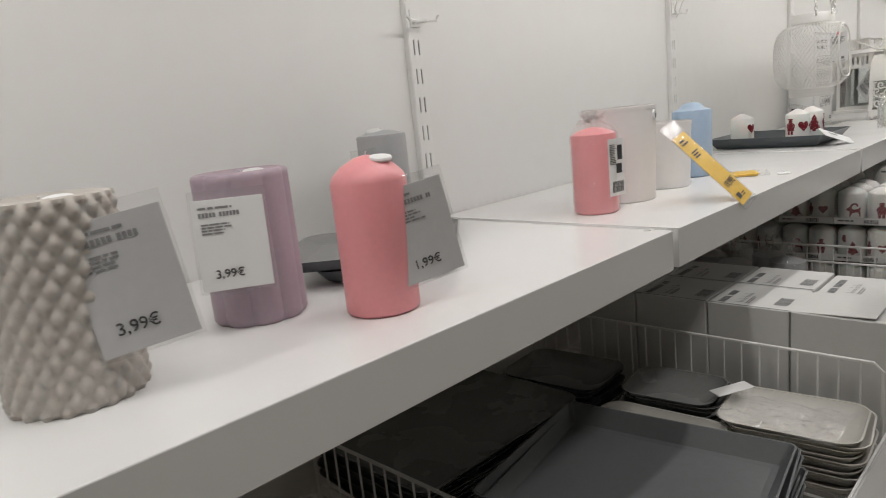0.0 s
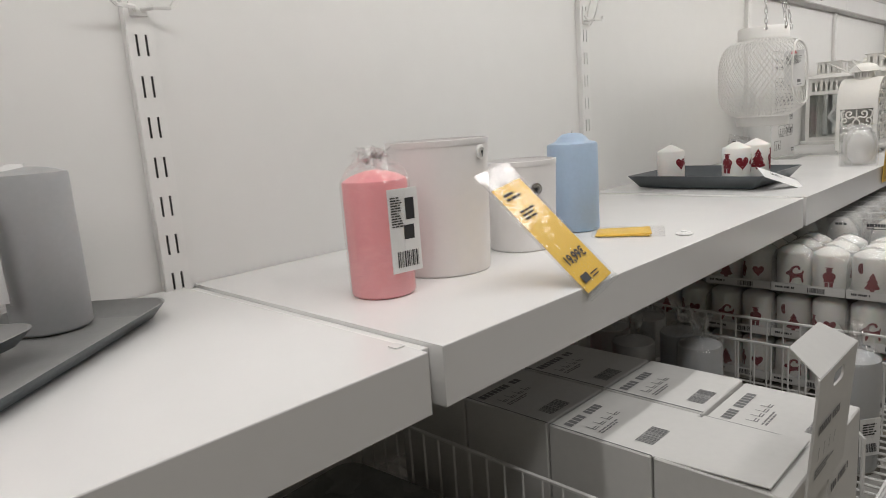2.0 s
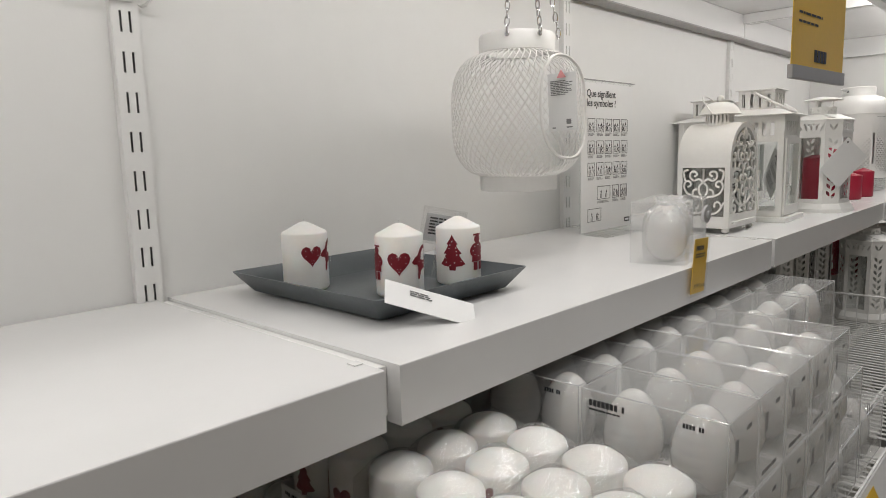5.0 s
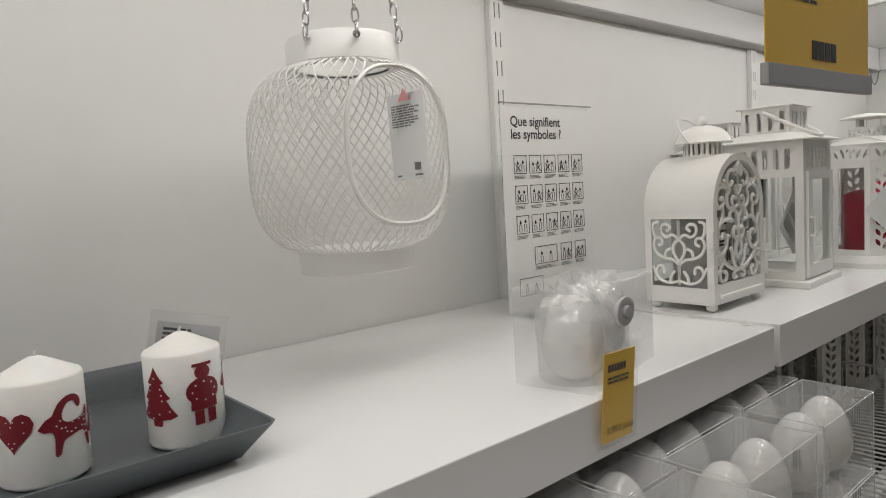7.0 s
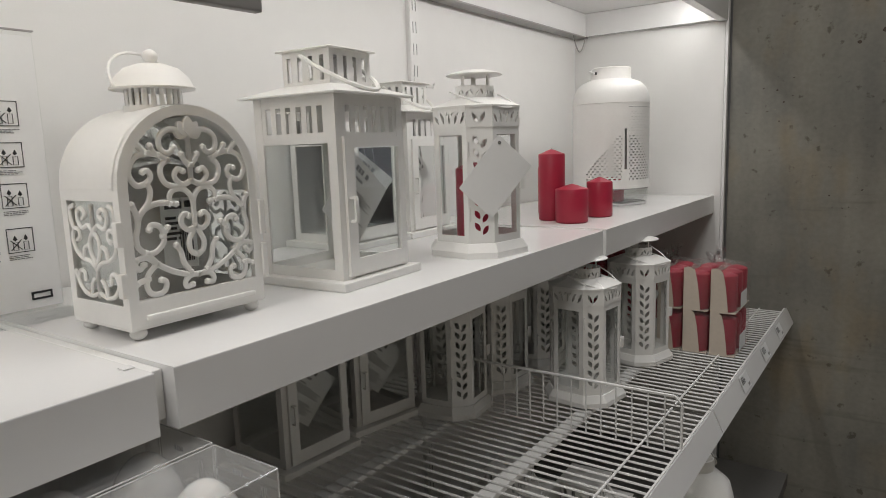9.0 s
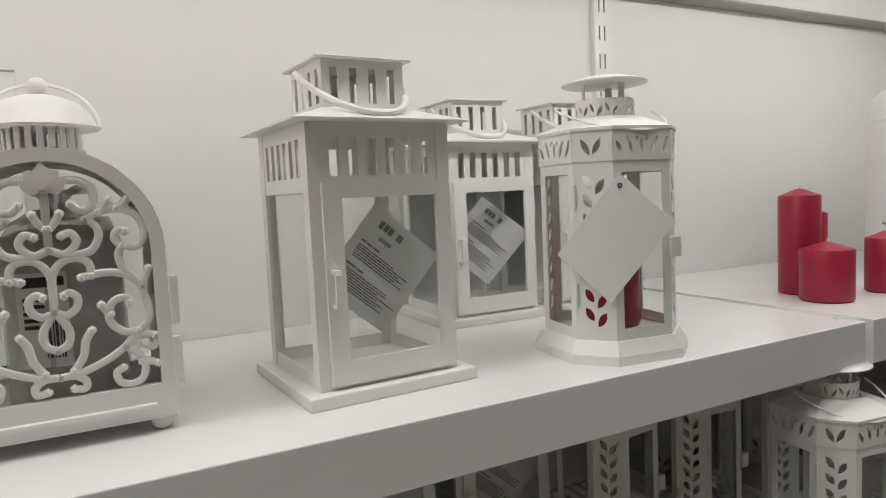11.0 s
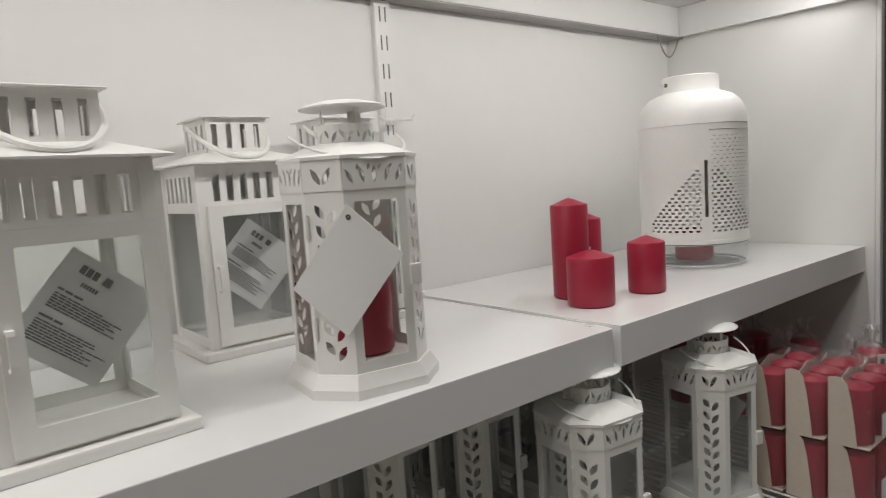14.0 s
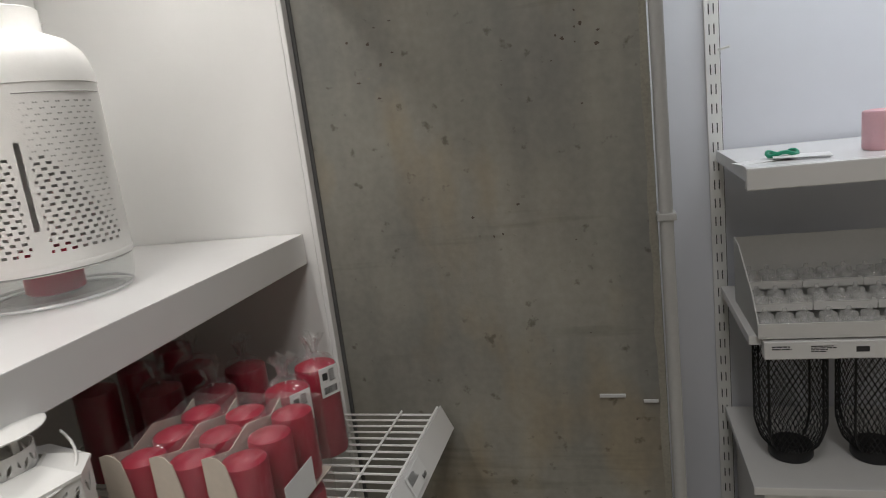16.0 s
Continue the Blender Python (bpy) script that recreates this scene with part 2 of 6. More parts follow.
def bm_lathe(profile, n=40, bm=None, cx=0.0, cy=0.0, closed_top=True, closed_bottom=True):
    """Turn a list of (radius, z) about the z axis."""
    bm = bm or bmesh.new()
    rings = []
    for r, z in profile:
        if r < 1e-6:
            rings.append([bm.verts.new((cx, cy, z))])
        else:
            rings.append([bm.verts.new((cx + r * math.cos(2 * math.pi * i / n), cy + r * math.sin(2 * math.pi * i / n), z)) for i in range(n)])
    for a, b in zip(rings, rings[1:]):
        for i in range(n):
            j = (i + 1) % n
            if len(a) == 1 and len(b) > 1:
                bm.faces.new((a[0], b[j], b[i]))
            elif len(b) == 1 and len(a) > 1:
                bm.faces.new((a[i], a[j], b[0]))
            elif len(a) > 1:
                bm.faces.new((a[i], a[j], b[j], b[i]))
    if closed_bottom and len(rings[0]) > 1:
        bm.faces.new(rings[0])
    if closed_top and len(rings[-1]) > 1:
        bm.faces.new(rings[-1])
    return bm


def bm_tube(points, r, n=6, bm=None, closed=False, flat=1.0):
    """Sweep a round or flattened rod along points."""
    bm = bm or bmesh.new()
    pts = [Vector(p) for p in points]
    k = len(pts)
    rings = []
    ref = None
    for i, p in enumerate(pts):
        a = pts[(i - 1) % k] if (closed or i) else p
        b = pts[(i + 1) % k] if (closed or i < k - 1) else p
        t = (b - a).normalized()
        if ref is None:
            ref = t.orthogonal().normalized()
            if abs(t.x) < 0.99:
                ref = Vector((1, 0, 0)) - t * t.x
                ref.normalize()
        ref = (ref - t * ref.dot(t)).normalized()
        side = t.cross(ref)
        rings.append([bm.verts.new(p + ref * r * flat * math.cos(2 * math.pi * j / n) + side * r * math.sin(2 * math.pi * j / n)) for j in range(n)])
    for i in range(k if closed else k - 1):
        a, b = rings[i], rings[(i + 1) % k]
        for j in range(n):
            bm.faces.new((a[j], a[(j + 1) % n], b[(j + 1) % n], b[j]))
    if not closed:
        bm.faces.new(rings[0][::-1])
        bm.faces.new(rings[-1])
    return bm


def bm_plate(outer, holes, thick, bm=None, to=None):
    """A plate in u, v with holes through it; to() lays (u, v, w) into space."""
    own = bmesh.new()
    edges = []
    for loop in [outer] + list(holes):
        vs = [own.verts.new((u, v, 0)) for u, v in loop]
        edges += [own.edges.new((vs[i], vs[(i + 1) % len(vs)])) for i in range(len(vs))]
    bmesh.ops.triangle_fill(own, use_beauty=True, use_dissolve=False, edges=edges, normal=(0, 0, 1))
    faces = own.faces[:]
    if thick:
        ext = bmesh.ops.extrude_face_region(own, geom=faces)
        for v in ext["geom"]:
            if isinstance(v, bmesh.types.BMVert):
                v.co.z += thick
    if to:
        for v in own.verts:
            v.co = Vector(to(v.co.x, v.co.y, v.co.z))
    if bm is None:
        return own
    keep = {v: bm.verts.new(v.co) for v in own.verts}
    for f in own.faces:
        bm.faces.new([keep[v] for v in f.verts])
    own.free()
    return bm


def rect(u0, v0, u1, v1):
    return [(u0, v0), (u1, v0), (u1, v1), (u0, v1)]


def leaf(u, v, length, width, angle, n=4):
    """An almond outline with its stem end at u, v."""
    c, s = math.cos(angle), math.sin(angle)
    pts = [(0, 0)] + [(length * i / n, width * math.sin(math.pi * i / n) ** 0.8) for i in range(1, n)] + [(length, 0)]
    pts += [(length * i / n, -width * math.sin(math.pi * i / n) ** 0.8) for i in range(n - 1, 0, -1)]
    return [(u + c * a - s * b, v + s * a + c * b) for a, b in pts]


def leaf_spray(u, v0, v1, w):
    """Pairs of leaves up a stem, as holes for a plate."""
    holes, n = [], max(1, round((v1 - v0) / (w * 0.62)))
    step = (v1 - v0) / n
    for i in range(n):
        v = v0 + i * step
        holes += [leaf(u + w * 0.06, v, step * 0.95, w * 0.13, radians(56)), leaf(u - w * 0.06, v + step * 0.3, step * 0.9, w * 0.13, radians(124))]
    return holes


def smooth_line(pts, n=5):
    out = []
    for i in range(len(pts) - 1):
        p0, p1, p2, p3 = pts[max(i - 1, 0)], pts[i], pts[i + 1], pts[min(i + 2, len(pts) - 1)]
        for k in range(n):
            t = k / n
            out.append(tuple(0.5 * (2 * b + (c - a) * t + (2 * a - 5 * b + 4 * c - d) * t * t + (3 * b - a - 3 * c + d) * t ** 3) for a, b, c, d in zip(p0, p1, p2, p3)))
    return out + [tuple(pts[-1])]


def bm_bars(rows, bm=None, lift=0.0006):
    """Printed bars: rows of (u0, v0, u1, v1) as thin raised quads in the xz plane facing -y."""
    bm = bm or bmesh.new()
    for u0, v0, u1, v1 in rows:
        bm.faces.new([bm.verts.new((u, -lift, v)) for u, v in rect(u0, v0, u1, v1)])
    return bm


def text_lines(u0, v_top, width, lines, height, seed=1):
    """Bars that stand for lines of small writing, broken into words."""
    rnd = random.Random(seed)
    rows = []
    for i in range(lines):
        v = v_top - i * height * 1.8
        u, end = u0, u0 + width * rnd.uniform(0.6, 1.0)
        while u < end:
            w = min(height * rnd.uniform(2.0, 6.0), end - u)
            if height < 0.004:
                rows.append((u, v - height, u + w, v))
            else:
                n = max(1, round(w / (height * 0.72)))
                rows += [(u + k * w / n, v - height, u + (k + 0.8) * w / n, v) for k in range(n)]
            u += w + height * 0.6
    return rows


def bars_code(u0, v0, width, height, seed=2):
    rnd = random.Random(seed)
    rows, u = [], u0
    while u < u0 + width:
        w = rnd.choice((0.0009, 0.0014, 0.002))
        rows.append((u, v0, min(u + w, u0 + width), v0 + height))
        u += w + rnd.choice((0.0008, 0.0013))
    return rows


def lettering(words, size, mat, parent, m, bold=0.0):
    cu = bpy.data.curves.new("lettering", "FONT")
    cu.body, cu.size, cu.offset = words, size, bold
    tmp = new("lettering", cu)
    me = bpy.data.meshes.new_from_object(tmp.evaluated_get(bpy.context.evaluated_depsgraph_get()))
    bpy.data.objects.remove(tmp)
    me.materials.clear()
    me.materials.append(mat)
    ob = new("lettering", me)
    ob.parent, ob.matrix_basis = parent, m
    return ob


UPRIGHT = pose(0, 0, 0, 90, 0, 0)  # lays writing from the xy plane up into the xz plane, facing -y


def printed_card(name, w, h, mat, m, label, rows, parent=None, thick=0.0008, holes=True, category="price tag", ink=None, group=""):
    """A card in its own xz plane, facing -y, with printed bars."""
    own = parent is None
    root = thing(name, m, label, category, group) if own else new(name)
    if not own:
        root.parent, root.matrix_basis = parent, m
    part("card", bm_box(-w / 2, 0, -h / 2, w / 2, thick, h / 2, 0.0002, seg=1), mat, root)
    if rows:
        part("print", bm_bars(rows), ink or INK, root)
    return root

# ---- setting ----
Y0, Y1 = -2.0, 3.93
Z = 1.183


def setting(name, bm, mat, label, category, smooth=False):
    return tagged(part(name, bm, mat, None, "", smooth), label, category, "", "structure")


setting("floor", bm_box(-0.6, -3.2, -0.06, 4.2, 6.2, 0.0), FLOORM, "worn grey vinyl floor of the shop", "floor")
setting("ceiling", bm_box(-0.6, -3.2, 3.42, 4.2, 6.2, 3.5), CEILM, "unseen dark grey ceiling high above the aisle", "ceiling")
setting("wall_back", bm_box(-0.16, Y0, 0.0, -0.03, 3.96, 3.42), WALLP, "white wall behind the display shelves", "wall")
# The two aisle walls are unseen, added to bounce warm light back.
setting("unseen_wall_aisle", bm_box(4.0, -3.2, 0, 4.14, 6.2, 3.42), AISLEM, "unseen warm wall added across the aisle to bounce light", "wall")
setting("unseen_wall_south", bm_box(-0.16, -3.2, 0, 4.0, -3.06, 3.42), AISLEM, "unseen warm wall added to close the aisle and bounce light", "wall")
setting("wall_north", bm_box(1.05, 4.73, 0, 4.0, 4.85, 3.42), LILAC, "cool white wall behind the next display", "wall")
col = setting("concrete_pillar", bm_box(0.497, 3.955, 0.0, 1.10, 4.73, 3.42, 0.008), CONC, "raw grey concrete pillar with stains and chips", "pillar")
# paint drips and knocks on the pillar
rnd = random.Random(5)
for cu, cv, su, sv, count, size in ((0.80, 1.20, 0.26, 0.42, 16, 0.0022), (1.00, 1.50, 0.05, 0.06, 14, 0.0055), (0.92, 1.62, 0.09, 0.03, 4, 0.011), (0.64, 1.47, 0.05, 0.07, 10, 0.005), (0.85, 1.18, 0.06, 0.04, 5, 0.004)):
    for i in range(count):
        u, v = min(1.08, max(0.53, cu + rnd.uniform(-su, su))), cv + rnd.uniform(-sv, sv)
        w, h = size * rnd.uniform(0.35, 1.1), size * rnd.uniform(0.25, 0.9)
        ring = [(u + w * math.cos(a) * rnd.uniform(0.4, 1), v + h * math.sin(a) * rnd.uniform(0.4, 1)) for a in [k * math.pi / 6 for k in range(12)]]
        part("chip", bm_plate(ring, [], 0.0010, to=lambda a, b, c: (a, 3.9547 - c, b)), CHIPM if rnd.random() < 0.85 else EDGEM, col)
ring = [(1.0865 + 0.0016 * math.sin(v * 31) + 0.0012 * math.sin(v * 83), v) for v in [0.2 + 0.04 * k for k in range(60)]]
part("worn_edge", bm_plate(ring + [(1.0985, 2.56), (1.0985, 0.2)], [], 0.0012, to=lambda a, b, c: (a, 3.9547 - c, b)), EDGEM, col, "paler worn edge of the concrete")
part("scrape", bm_box(0.985, 3.951, 0.842, 1.03, 3.956, 0.848, 0.001), PAPERG, col, "pale scrape across the concrete")
part("scrape", bm_box(1.06, 3.951, 0.832, 1.085, 3.956, 0.837, 0.001), PAPERG, col)
pipe = thing("conduit_pipe", pose(1.112, 3.935, 0), "grey metal conduit running up beside the pillar", "pipe")
part("tube", bm_lathe([(0.011, 0.0), (0.011, 3.4)], 16), PIPE, pipe, smooth=True)
for zc in (0.5, 1.165, 1.95):
    part("clip", bm_box(-0.015, -0.013, zc - 0.006, 0.015, 0.02, zc + 0.006, 0.002), PIPE, pipe)

# wall panels of the display, one a bay
BAYS = [(-2.0, -1.0), (-1.0, 0.0), (0.0, 1.0), (1.0, 2.0), (2.0, 3.0), (3.0, Y1)]
for a, b in BAYS:
    back = thing("back_panel", pose(0, 0, 0), "smooth white back panel of a display bay", "wall panel", "back panels", "structure")
    part("panel", bm_box(-0.03, a + 0.001, 0.06, -0.0005, b - 0.001, 1.95, 0.001, seg=1), WALLP, back)

end = thing("end_panel", pose(0, 0, 0), "white end panel closing the display unit", "panel")
part("board", bm_box(-0.03, 3.932, 0.0, 0.492, 3.95, 1.95, 0.002), WALLP, end)
part("edge_trim", bm_box(0.4925, 3.931, 0.0, 0.502, 3.951, 1.95, 0.002), SHELF, end)
# Dark filler that paints the shadow in the narrow gap beside the pillar.
gap = setting("shadow_gap_strip", bm_box(0.49, 3.9515, 0.0, 0.508, 3.9545, 1.95), SLOT, "dark strip put in for the shade in the gap by the pillar", "trim")


def upright(y, z0=0.1, z1=1.95, x=0.0, turn=0.0):
    up = thing("slotted_upright", pose(x, y, 0, 0, 0, turn), "white slotted steel shelf upright on the wall", "upright", "slotted uprights")
    holes = []
    z = z0 + 0.03
    while z < z1 - 0.03:
        for u in (-0.0075, 0.0042):
            holes.append(rect(u, z, u + 0.0032, z + 0.026))
        z += 0.05
    part("face", bm_plate(rect(-0.0165, z0, 0.0165, z1), holes, 0.0015, to=lambda u, v, w: (0.0105 + w, u, v)), STEEL, up)
    for s in (-1, 1):
        part("flange", bm_box(0, s * 0.0165 - 0.001, z0, 0.0105, s * 0.0165 + 0.001, z1), STEEL, up)
    # Dark strip behind the slots, painting the shade of the deep hollow rail.
    part("shade_backing", bm_box(0.001, -0.014, z0, 0.006, 0.014, z1), SLOT, up)
    part("cover_strip", bm_box(0, 0.0180, z0, 0.004, 0.0200, z1), SLOT, up)
    return up


for y in (-1.0, 0.0, 1.0, 2.0, 3.0):
    upright(y - 0.013)


def hook(y, z):
    h = thing("shelf_hook", pose(0.012, y, z), "small white steel hook clipped into an upright", "hook", "shelf hooks")
    part("plate", bm_box(0, -0.011, -0.008, 0.003, 0.011, 0.022, 0.001), STEEL, h)
    part("peg", bm_tube([(0.002, -0.004, 0), (0.02, -0.012, 0.0), (0.026, -0.034, 0.0), (0.026, -0.04, 0.006)], 0.0028), STEEL, h)
    part("peg", bm_tube([(0.002, 0.004, 0), (0.02, 0.012, 0.0), (0.026, 0.03, 0.0), (0.026, 0.036, 0.008)], 0.0028), STEEL, h)
    return h


hook(-0.013, 1.535)
hook(0.987, 1.575)
hook(2.987, 1.505)
loop = thing("wire_loop", pose(0.02, 1.01, 1.60), "white wire loop hanging from an upright", "wire loop")
part("wire", bm_tube([(0.0 + 0.012 * math.cos(a), 0.028 * math.sin(a) * 0.6, 0.035 * math.cos(a)) for a in [k * math.pi / 9 for k in range(18)]], 0.0022, closed=True), STEEL, loop)


def display_shelf(a, b):
    s = thing("display_shelf", pose(0, 0, 0), "thick white melamine display shelf with a square front edge", "shelf", "display shelves")
    part("board", bm_plate([(0.002, Z - 0.028), (0.4525, Z - 0.028), (0.4525, Z - 0.057), (0.4712, Z - 0.057), (0.472, Z - 0.0562), (0.472, Z - 0.0012), (0.4716, Z - 0.0004), (0.4708, Z), (0.002, Z)], [], b - a, to=lambda u, v, t: (u, a + t, v)), SHELF, s)
    part("bracket", bm_box(0.0, a + 0.002, Z - 0.055, 0.44, a + 0.006, Z - 0.0285), STEEL, s)
    part("bracket", bm_box(0.0, b - 0.006, Z - 0.055, 0.44, b - 0.002, Z - 0.0285), STEEL, s)
    return s


for a, b in BAYS:
    display_shelf(a + 0.013 if a > -2 else a, b - (0.005 if b < 3.9 else 0.0))
for y in (0.0, 1.0, 2.0, 3.0):
    c = thing("shelf_joint_clip", pose(0.44, y - 0.012, Z + 0.0002), "tiny clear clip at the joint between shelves", "clip", "joint clips")
    part("clip", bm_box(-0.006, -0.004, 0, 0.005, 0.006, 0.0014, 0.0005), SHELF, c)
    c = thing("bracket_cover", pose(0.0, y, 0), "white bracket cover in the gap between shelves", "trim", "bracket covers")
    part("cover", bm_box(0.004, -0.004, Z - 0.05, 0.455, 0.012, Z - 0.004, 0.001), STEEL, c)

# canopy above the bays
CZ = 1.72
for i, (a, b) in enumerate(BAYS):
    c = thing("canopy_shelf", pose(0, 0, 0), "white top shelf over the display with a rimmed underside", "shelf", "canopy shelves")
    part("board", bm_box(0.0, a + 0.001, CZ + 0.075, 0.50, b - 0.001, CZ + 0.095, 0.001), SHELF, c)
    part("back_rail", bm_box(0.0, a + 0.002, CZ, 0.045, b - 0.002, CZ + 0.0745, 0.002), SHELF, c)
    part("front_rail", bm_box(0.475, a + 0.002, CZ - 0.005, 0.50, b - 0.002, CZ + 0.0745, 0.002), SHELF, c)
    part("side_rail", bm_box(0.0455, a + 0.003, CZ + 0.045, 0.4745, a + 0.02, CZ + 0.0745, 0.002), SHELF, c)
    part("side_rail", bm_box(0.0455, b - 0.02, CZ + (0.0 if i == 5 else 0.045), 0.4745, b - 0.003, CZ + 0.0745, 0.002), SHELF, c)
    l = thing("strip_light", pose(0.43, (a + b) / 2, CZ + 0.07), "slim strip light under the top shelf", "strip light", "strip lights")
    part("housing", bm_box(-0.012, -0.30, -0.005, 0.012, 0.30, 0.005, 0.001), STEEL, l)
    part("diffuser", bm_box(-0.009, -0.29, -0.0085, 0.009, 0.29, -0.0055), GLOW, l)
cable = thing("light_cable", pose(0.045, 3.86, CZ - 0.005), "thin grey cable looping under the top shelf", "cable")
part("cable", bm_tube([(0.0, -0.05 + 0.1 * k / 10, -0.05 * math.sin(math.pi * k / 10)) for k in range(11)], 0.0022), GREYST, cable, smooth=True)
# Thin grey strip drawn in as the shadow line below the back rail.
seam = thing("canopy_shadow_line", pose(0, 0, 0), "grey strip painting the shadow line under the top shelf's back rail", "trim")
part("strip", bm_box(0.0, Y0, CZ - 0.004, 0.046, Y1, CZ - 0.0005), GREYST, seam)

# ceiling lamps
for xx, yy in ((1.55, -1.2), (1.45, 0.6), (1.02, 2.5)):
    l = thing("ceiling_light", pose(xx, yy, 3.40), "long white ceiling light over the aisle", "ceiling light", "ceiling lights")
    part("housing", bm_box(-0.27, -0.72, -0.01, 0.27, 0.72, 0.02, 0.004), STEEL, l)

# Housing added for the unseen cool fill lamp.
l = thing("ceiling_light", pose(2.3, 4.25, 3.40), "unseen short ceiling light added to brighten the next display", "ceiling light", "ceiling lights")
part("housing", bm_box(-0.27, -0.32, -0.01, 0.27, 0.32, 0.02, 0.004), STEEL, l)

# lower wire shelves and base
WZ, WZB = 0.80, 0.828


def wire_shelf(a, b):
    z = WZ if a < 1.9 else WZB
    lift = 0.042 if a < 1.9 else 0.012
    w = thing("wire_shelf", pose(0, 0, z), "white coated wire shelf under the display shelf", "wire shelf", "wire shelves")
    part("front_bar", bm_tube([(0.685, a + 0.01, -0.004), (0.685, b - 0.01, -0.004)], 0.004), STEEL, w)
    part("back_bar", bm_tube([(0.02, a + 0.01, -0.004), (0.02, b - 0.01, -0.004)], 0.004), STEEL, w)
    for x in (0.25, 0.47):
        part("rib", bm_box(x - 0.014, a + 0.01, -0.012, x + 0.014, b - 0.01, -0.0025, 0.002), STEEL, w)
    part("rib", bm_tube([(0.62, a + 0.01, 0.003), (0.62, b - 0.01, 0.003)], 0.0022), STEEL, w)
    n = int((b - a) / 0.0225)
    first = None
    for i in range(n):
        y = a + 0.012 + i * 0.0225
        if first is None:
            first = part("wire", bm_tube([(0.015, 0, 0), (0.69, 0, 0)], 0.0022, 5), STEEL, w, m=pose(0, y, 0))
        else:
            same_mesh(first, "wire", w, pose(0, y, 0))
    r = thing("price_rail", pose(0.695, 0, z + lift), "slanted white price rail on the wire shelf's front", "price rail", "price rails")
    part("rail", bm_plate([(0.0, 0.0), (0.021, -0.046), (0.017, -0.048), (-0.004, -0.003)], [], b - a - 0.006, to=lambda u, v, t: (u, a + 0.003 + t, v)), SHELF, r)
    part("back_lip", bm_box(-0.008, a + 0.004, -0.05, -0.0045, b - 0.004, -0.002), STEEL, r)
    return r


RAILS = [wire_shelf(a, b) for a, b in BAYS]


def rail_ticket(y, w, mat, seed, label, h=0.036):
    m = pose(0.695, 0, 0.842) @ pose(0.0125, y, -0.0222) @ Matrix.Rotation(radians(-24.5), 4, "Y") @ pose(0, 0, 0, 0, 0, 90)
    return printed_card("price_ticket", w, h, mat, m, label, text_lines(-w * 0.42, h * 0.38, w * 0.5, 6, h * 0.04, seed) + bars_code(w * 0.18, -h * 0.4, w * 0.25, h * 0.2, seed), category="price ticket", group="rail tickets")


rail_ticket(0.82, 0.075, YELLOW, 3, "yellow price ticket on the shelf rail")
for k, y in enumerate((0.25, 0.42, 0.64, 1.22, 1.5, 2.5, 3.25, 3.5, 3.72)):
    rail_ticket(y, 0.07, PAPER, 10 + k, "white price ticket on the shelf rail")
rail_ticket(1.75, 0.075, YELLOW, 31, "yellow price ticket on the shelf rail")


def wire_fence(y, z1, x0=0.05, x1=0.67):
    f = thing("wire_divider", pose(0, y, WZ if y < 1.9 else WZB), "white wire divider standing on the wire shelf", "divider", "wire dividers")
    c = 0.012
    part("rim", bm_tube([(x0, 0, 0.002), (x0, 0, z1), (x1 - c, 0, z1), (x1, 0, z1 - c), (x1, 0, 0.002)], 0.0028), STEEL, f, smooth=True)
    n = int((x1 - x0) / 0.03)
    first = None
    for i in range(1, n + 1):
        x = x0 + (x1 - x0) * i / (n + 1)
        if first is None:
            first = part("wire", bm_tube([(0, 0, 0.002), (0, 0, z1)], 0.0016, 5), STEEL, f, m=pose(x, 0, 0))
        else:
            same_mesh(first, "wire", f, pose(x, 0, 0))
    return f


wire_fence(-0.365, 0.115, 0.05, 0.685)
wire_fence(0.205, 0.153, 0.05, 0.685)
wire_fence(0.59, 0.13)
wire_fence(0.86, 0.13)
wire_fence(0.925, 0.155)
wire_fence(2.80, 0.103, 0.17, 0.69)

base = thing("base_deck", pose(0, 0, 0), "low base deck, coloured dark for the shade under the wire shelves", "base")
part("deck", bm_box(0.0, Y0, 0.26, 0.72, Y1, 0.30, 0.003), DECKM, base)
part("plinth", bm_box(0.0, Y0, 0.0, 0.70, Y1, 0.259), DECKM, base)

# ---- candles ----


def candle_profile(r, h, dome=0.018, edge=0.004):
    return [(0, 0), (r - edge, 0), (r - 0.001, edge * 0.5), (r, edge), (r, h - dome), (r - 0.001, h - dome + 0.003), (r * 0.93, h - dome * 0.72), (r * 0.7, h - dome * 0.38), (r * 0.35, h - dome * 0.1), (0.004, h), (0, h)]


def flat_profile(r, h):
    return [(0, 0), (r - 0.003, 0), (r, 0.004), (r, h - 0.004), (r - 0.002, h - 0.001), (r - 0.006, h), (r - 0.012, h - 0.003), (0, h - 0.004)]


def cone_profile(r, h, dome):
    return [(0, 0), (r - 0.004, 0), (r - 0.001, 0.002), (r, 0.004), (r, h - dome), (r - 0.0012, h - dome + 0.0022), (r * 0.72, h - dome * 0.62), (r * 0.38, h - dome * 0.26), (0.005, h - 0.0008), (0, h)]


def mound_profile(r, h):
    return [(0, 0), (r - 0.004, 0), (r - 0.001, 0.002), (r, 0.004), (r, h - 0.020), (r - 0.0015, h - 0.0165), (r * 0.80, h - 0.0145), (r * 0.66, h - 0.0125), (r * 0.56, h - 0.007), (r * 0.40, h - 0.002), (r * 0.15, h), (0, h)]


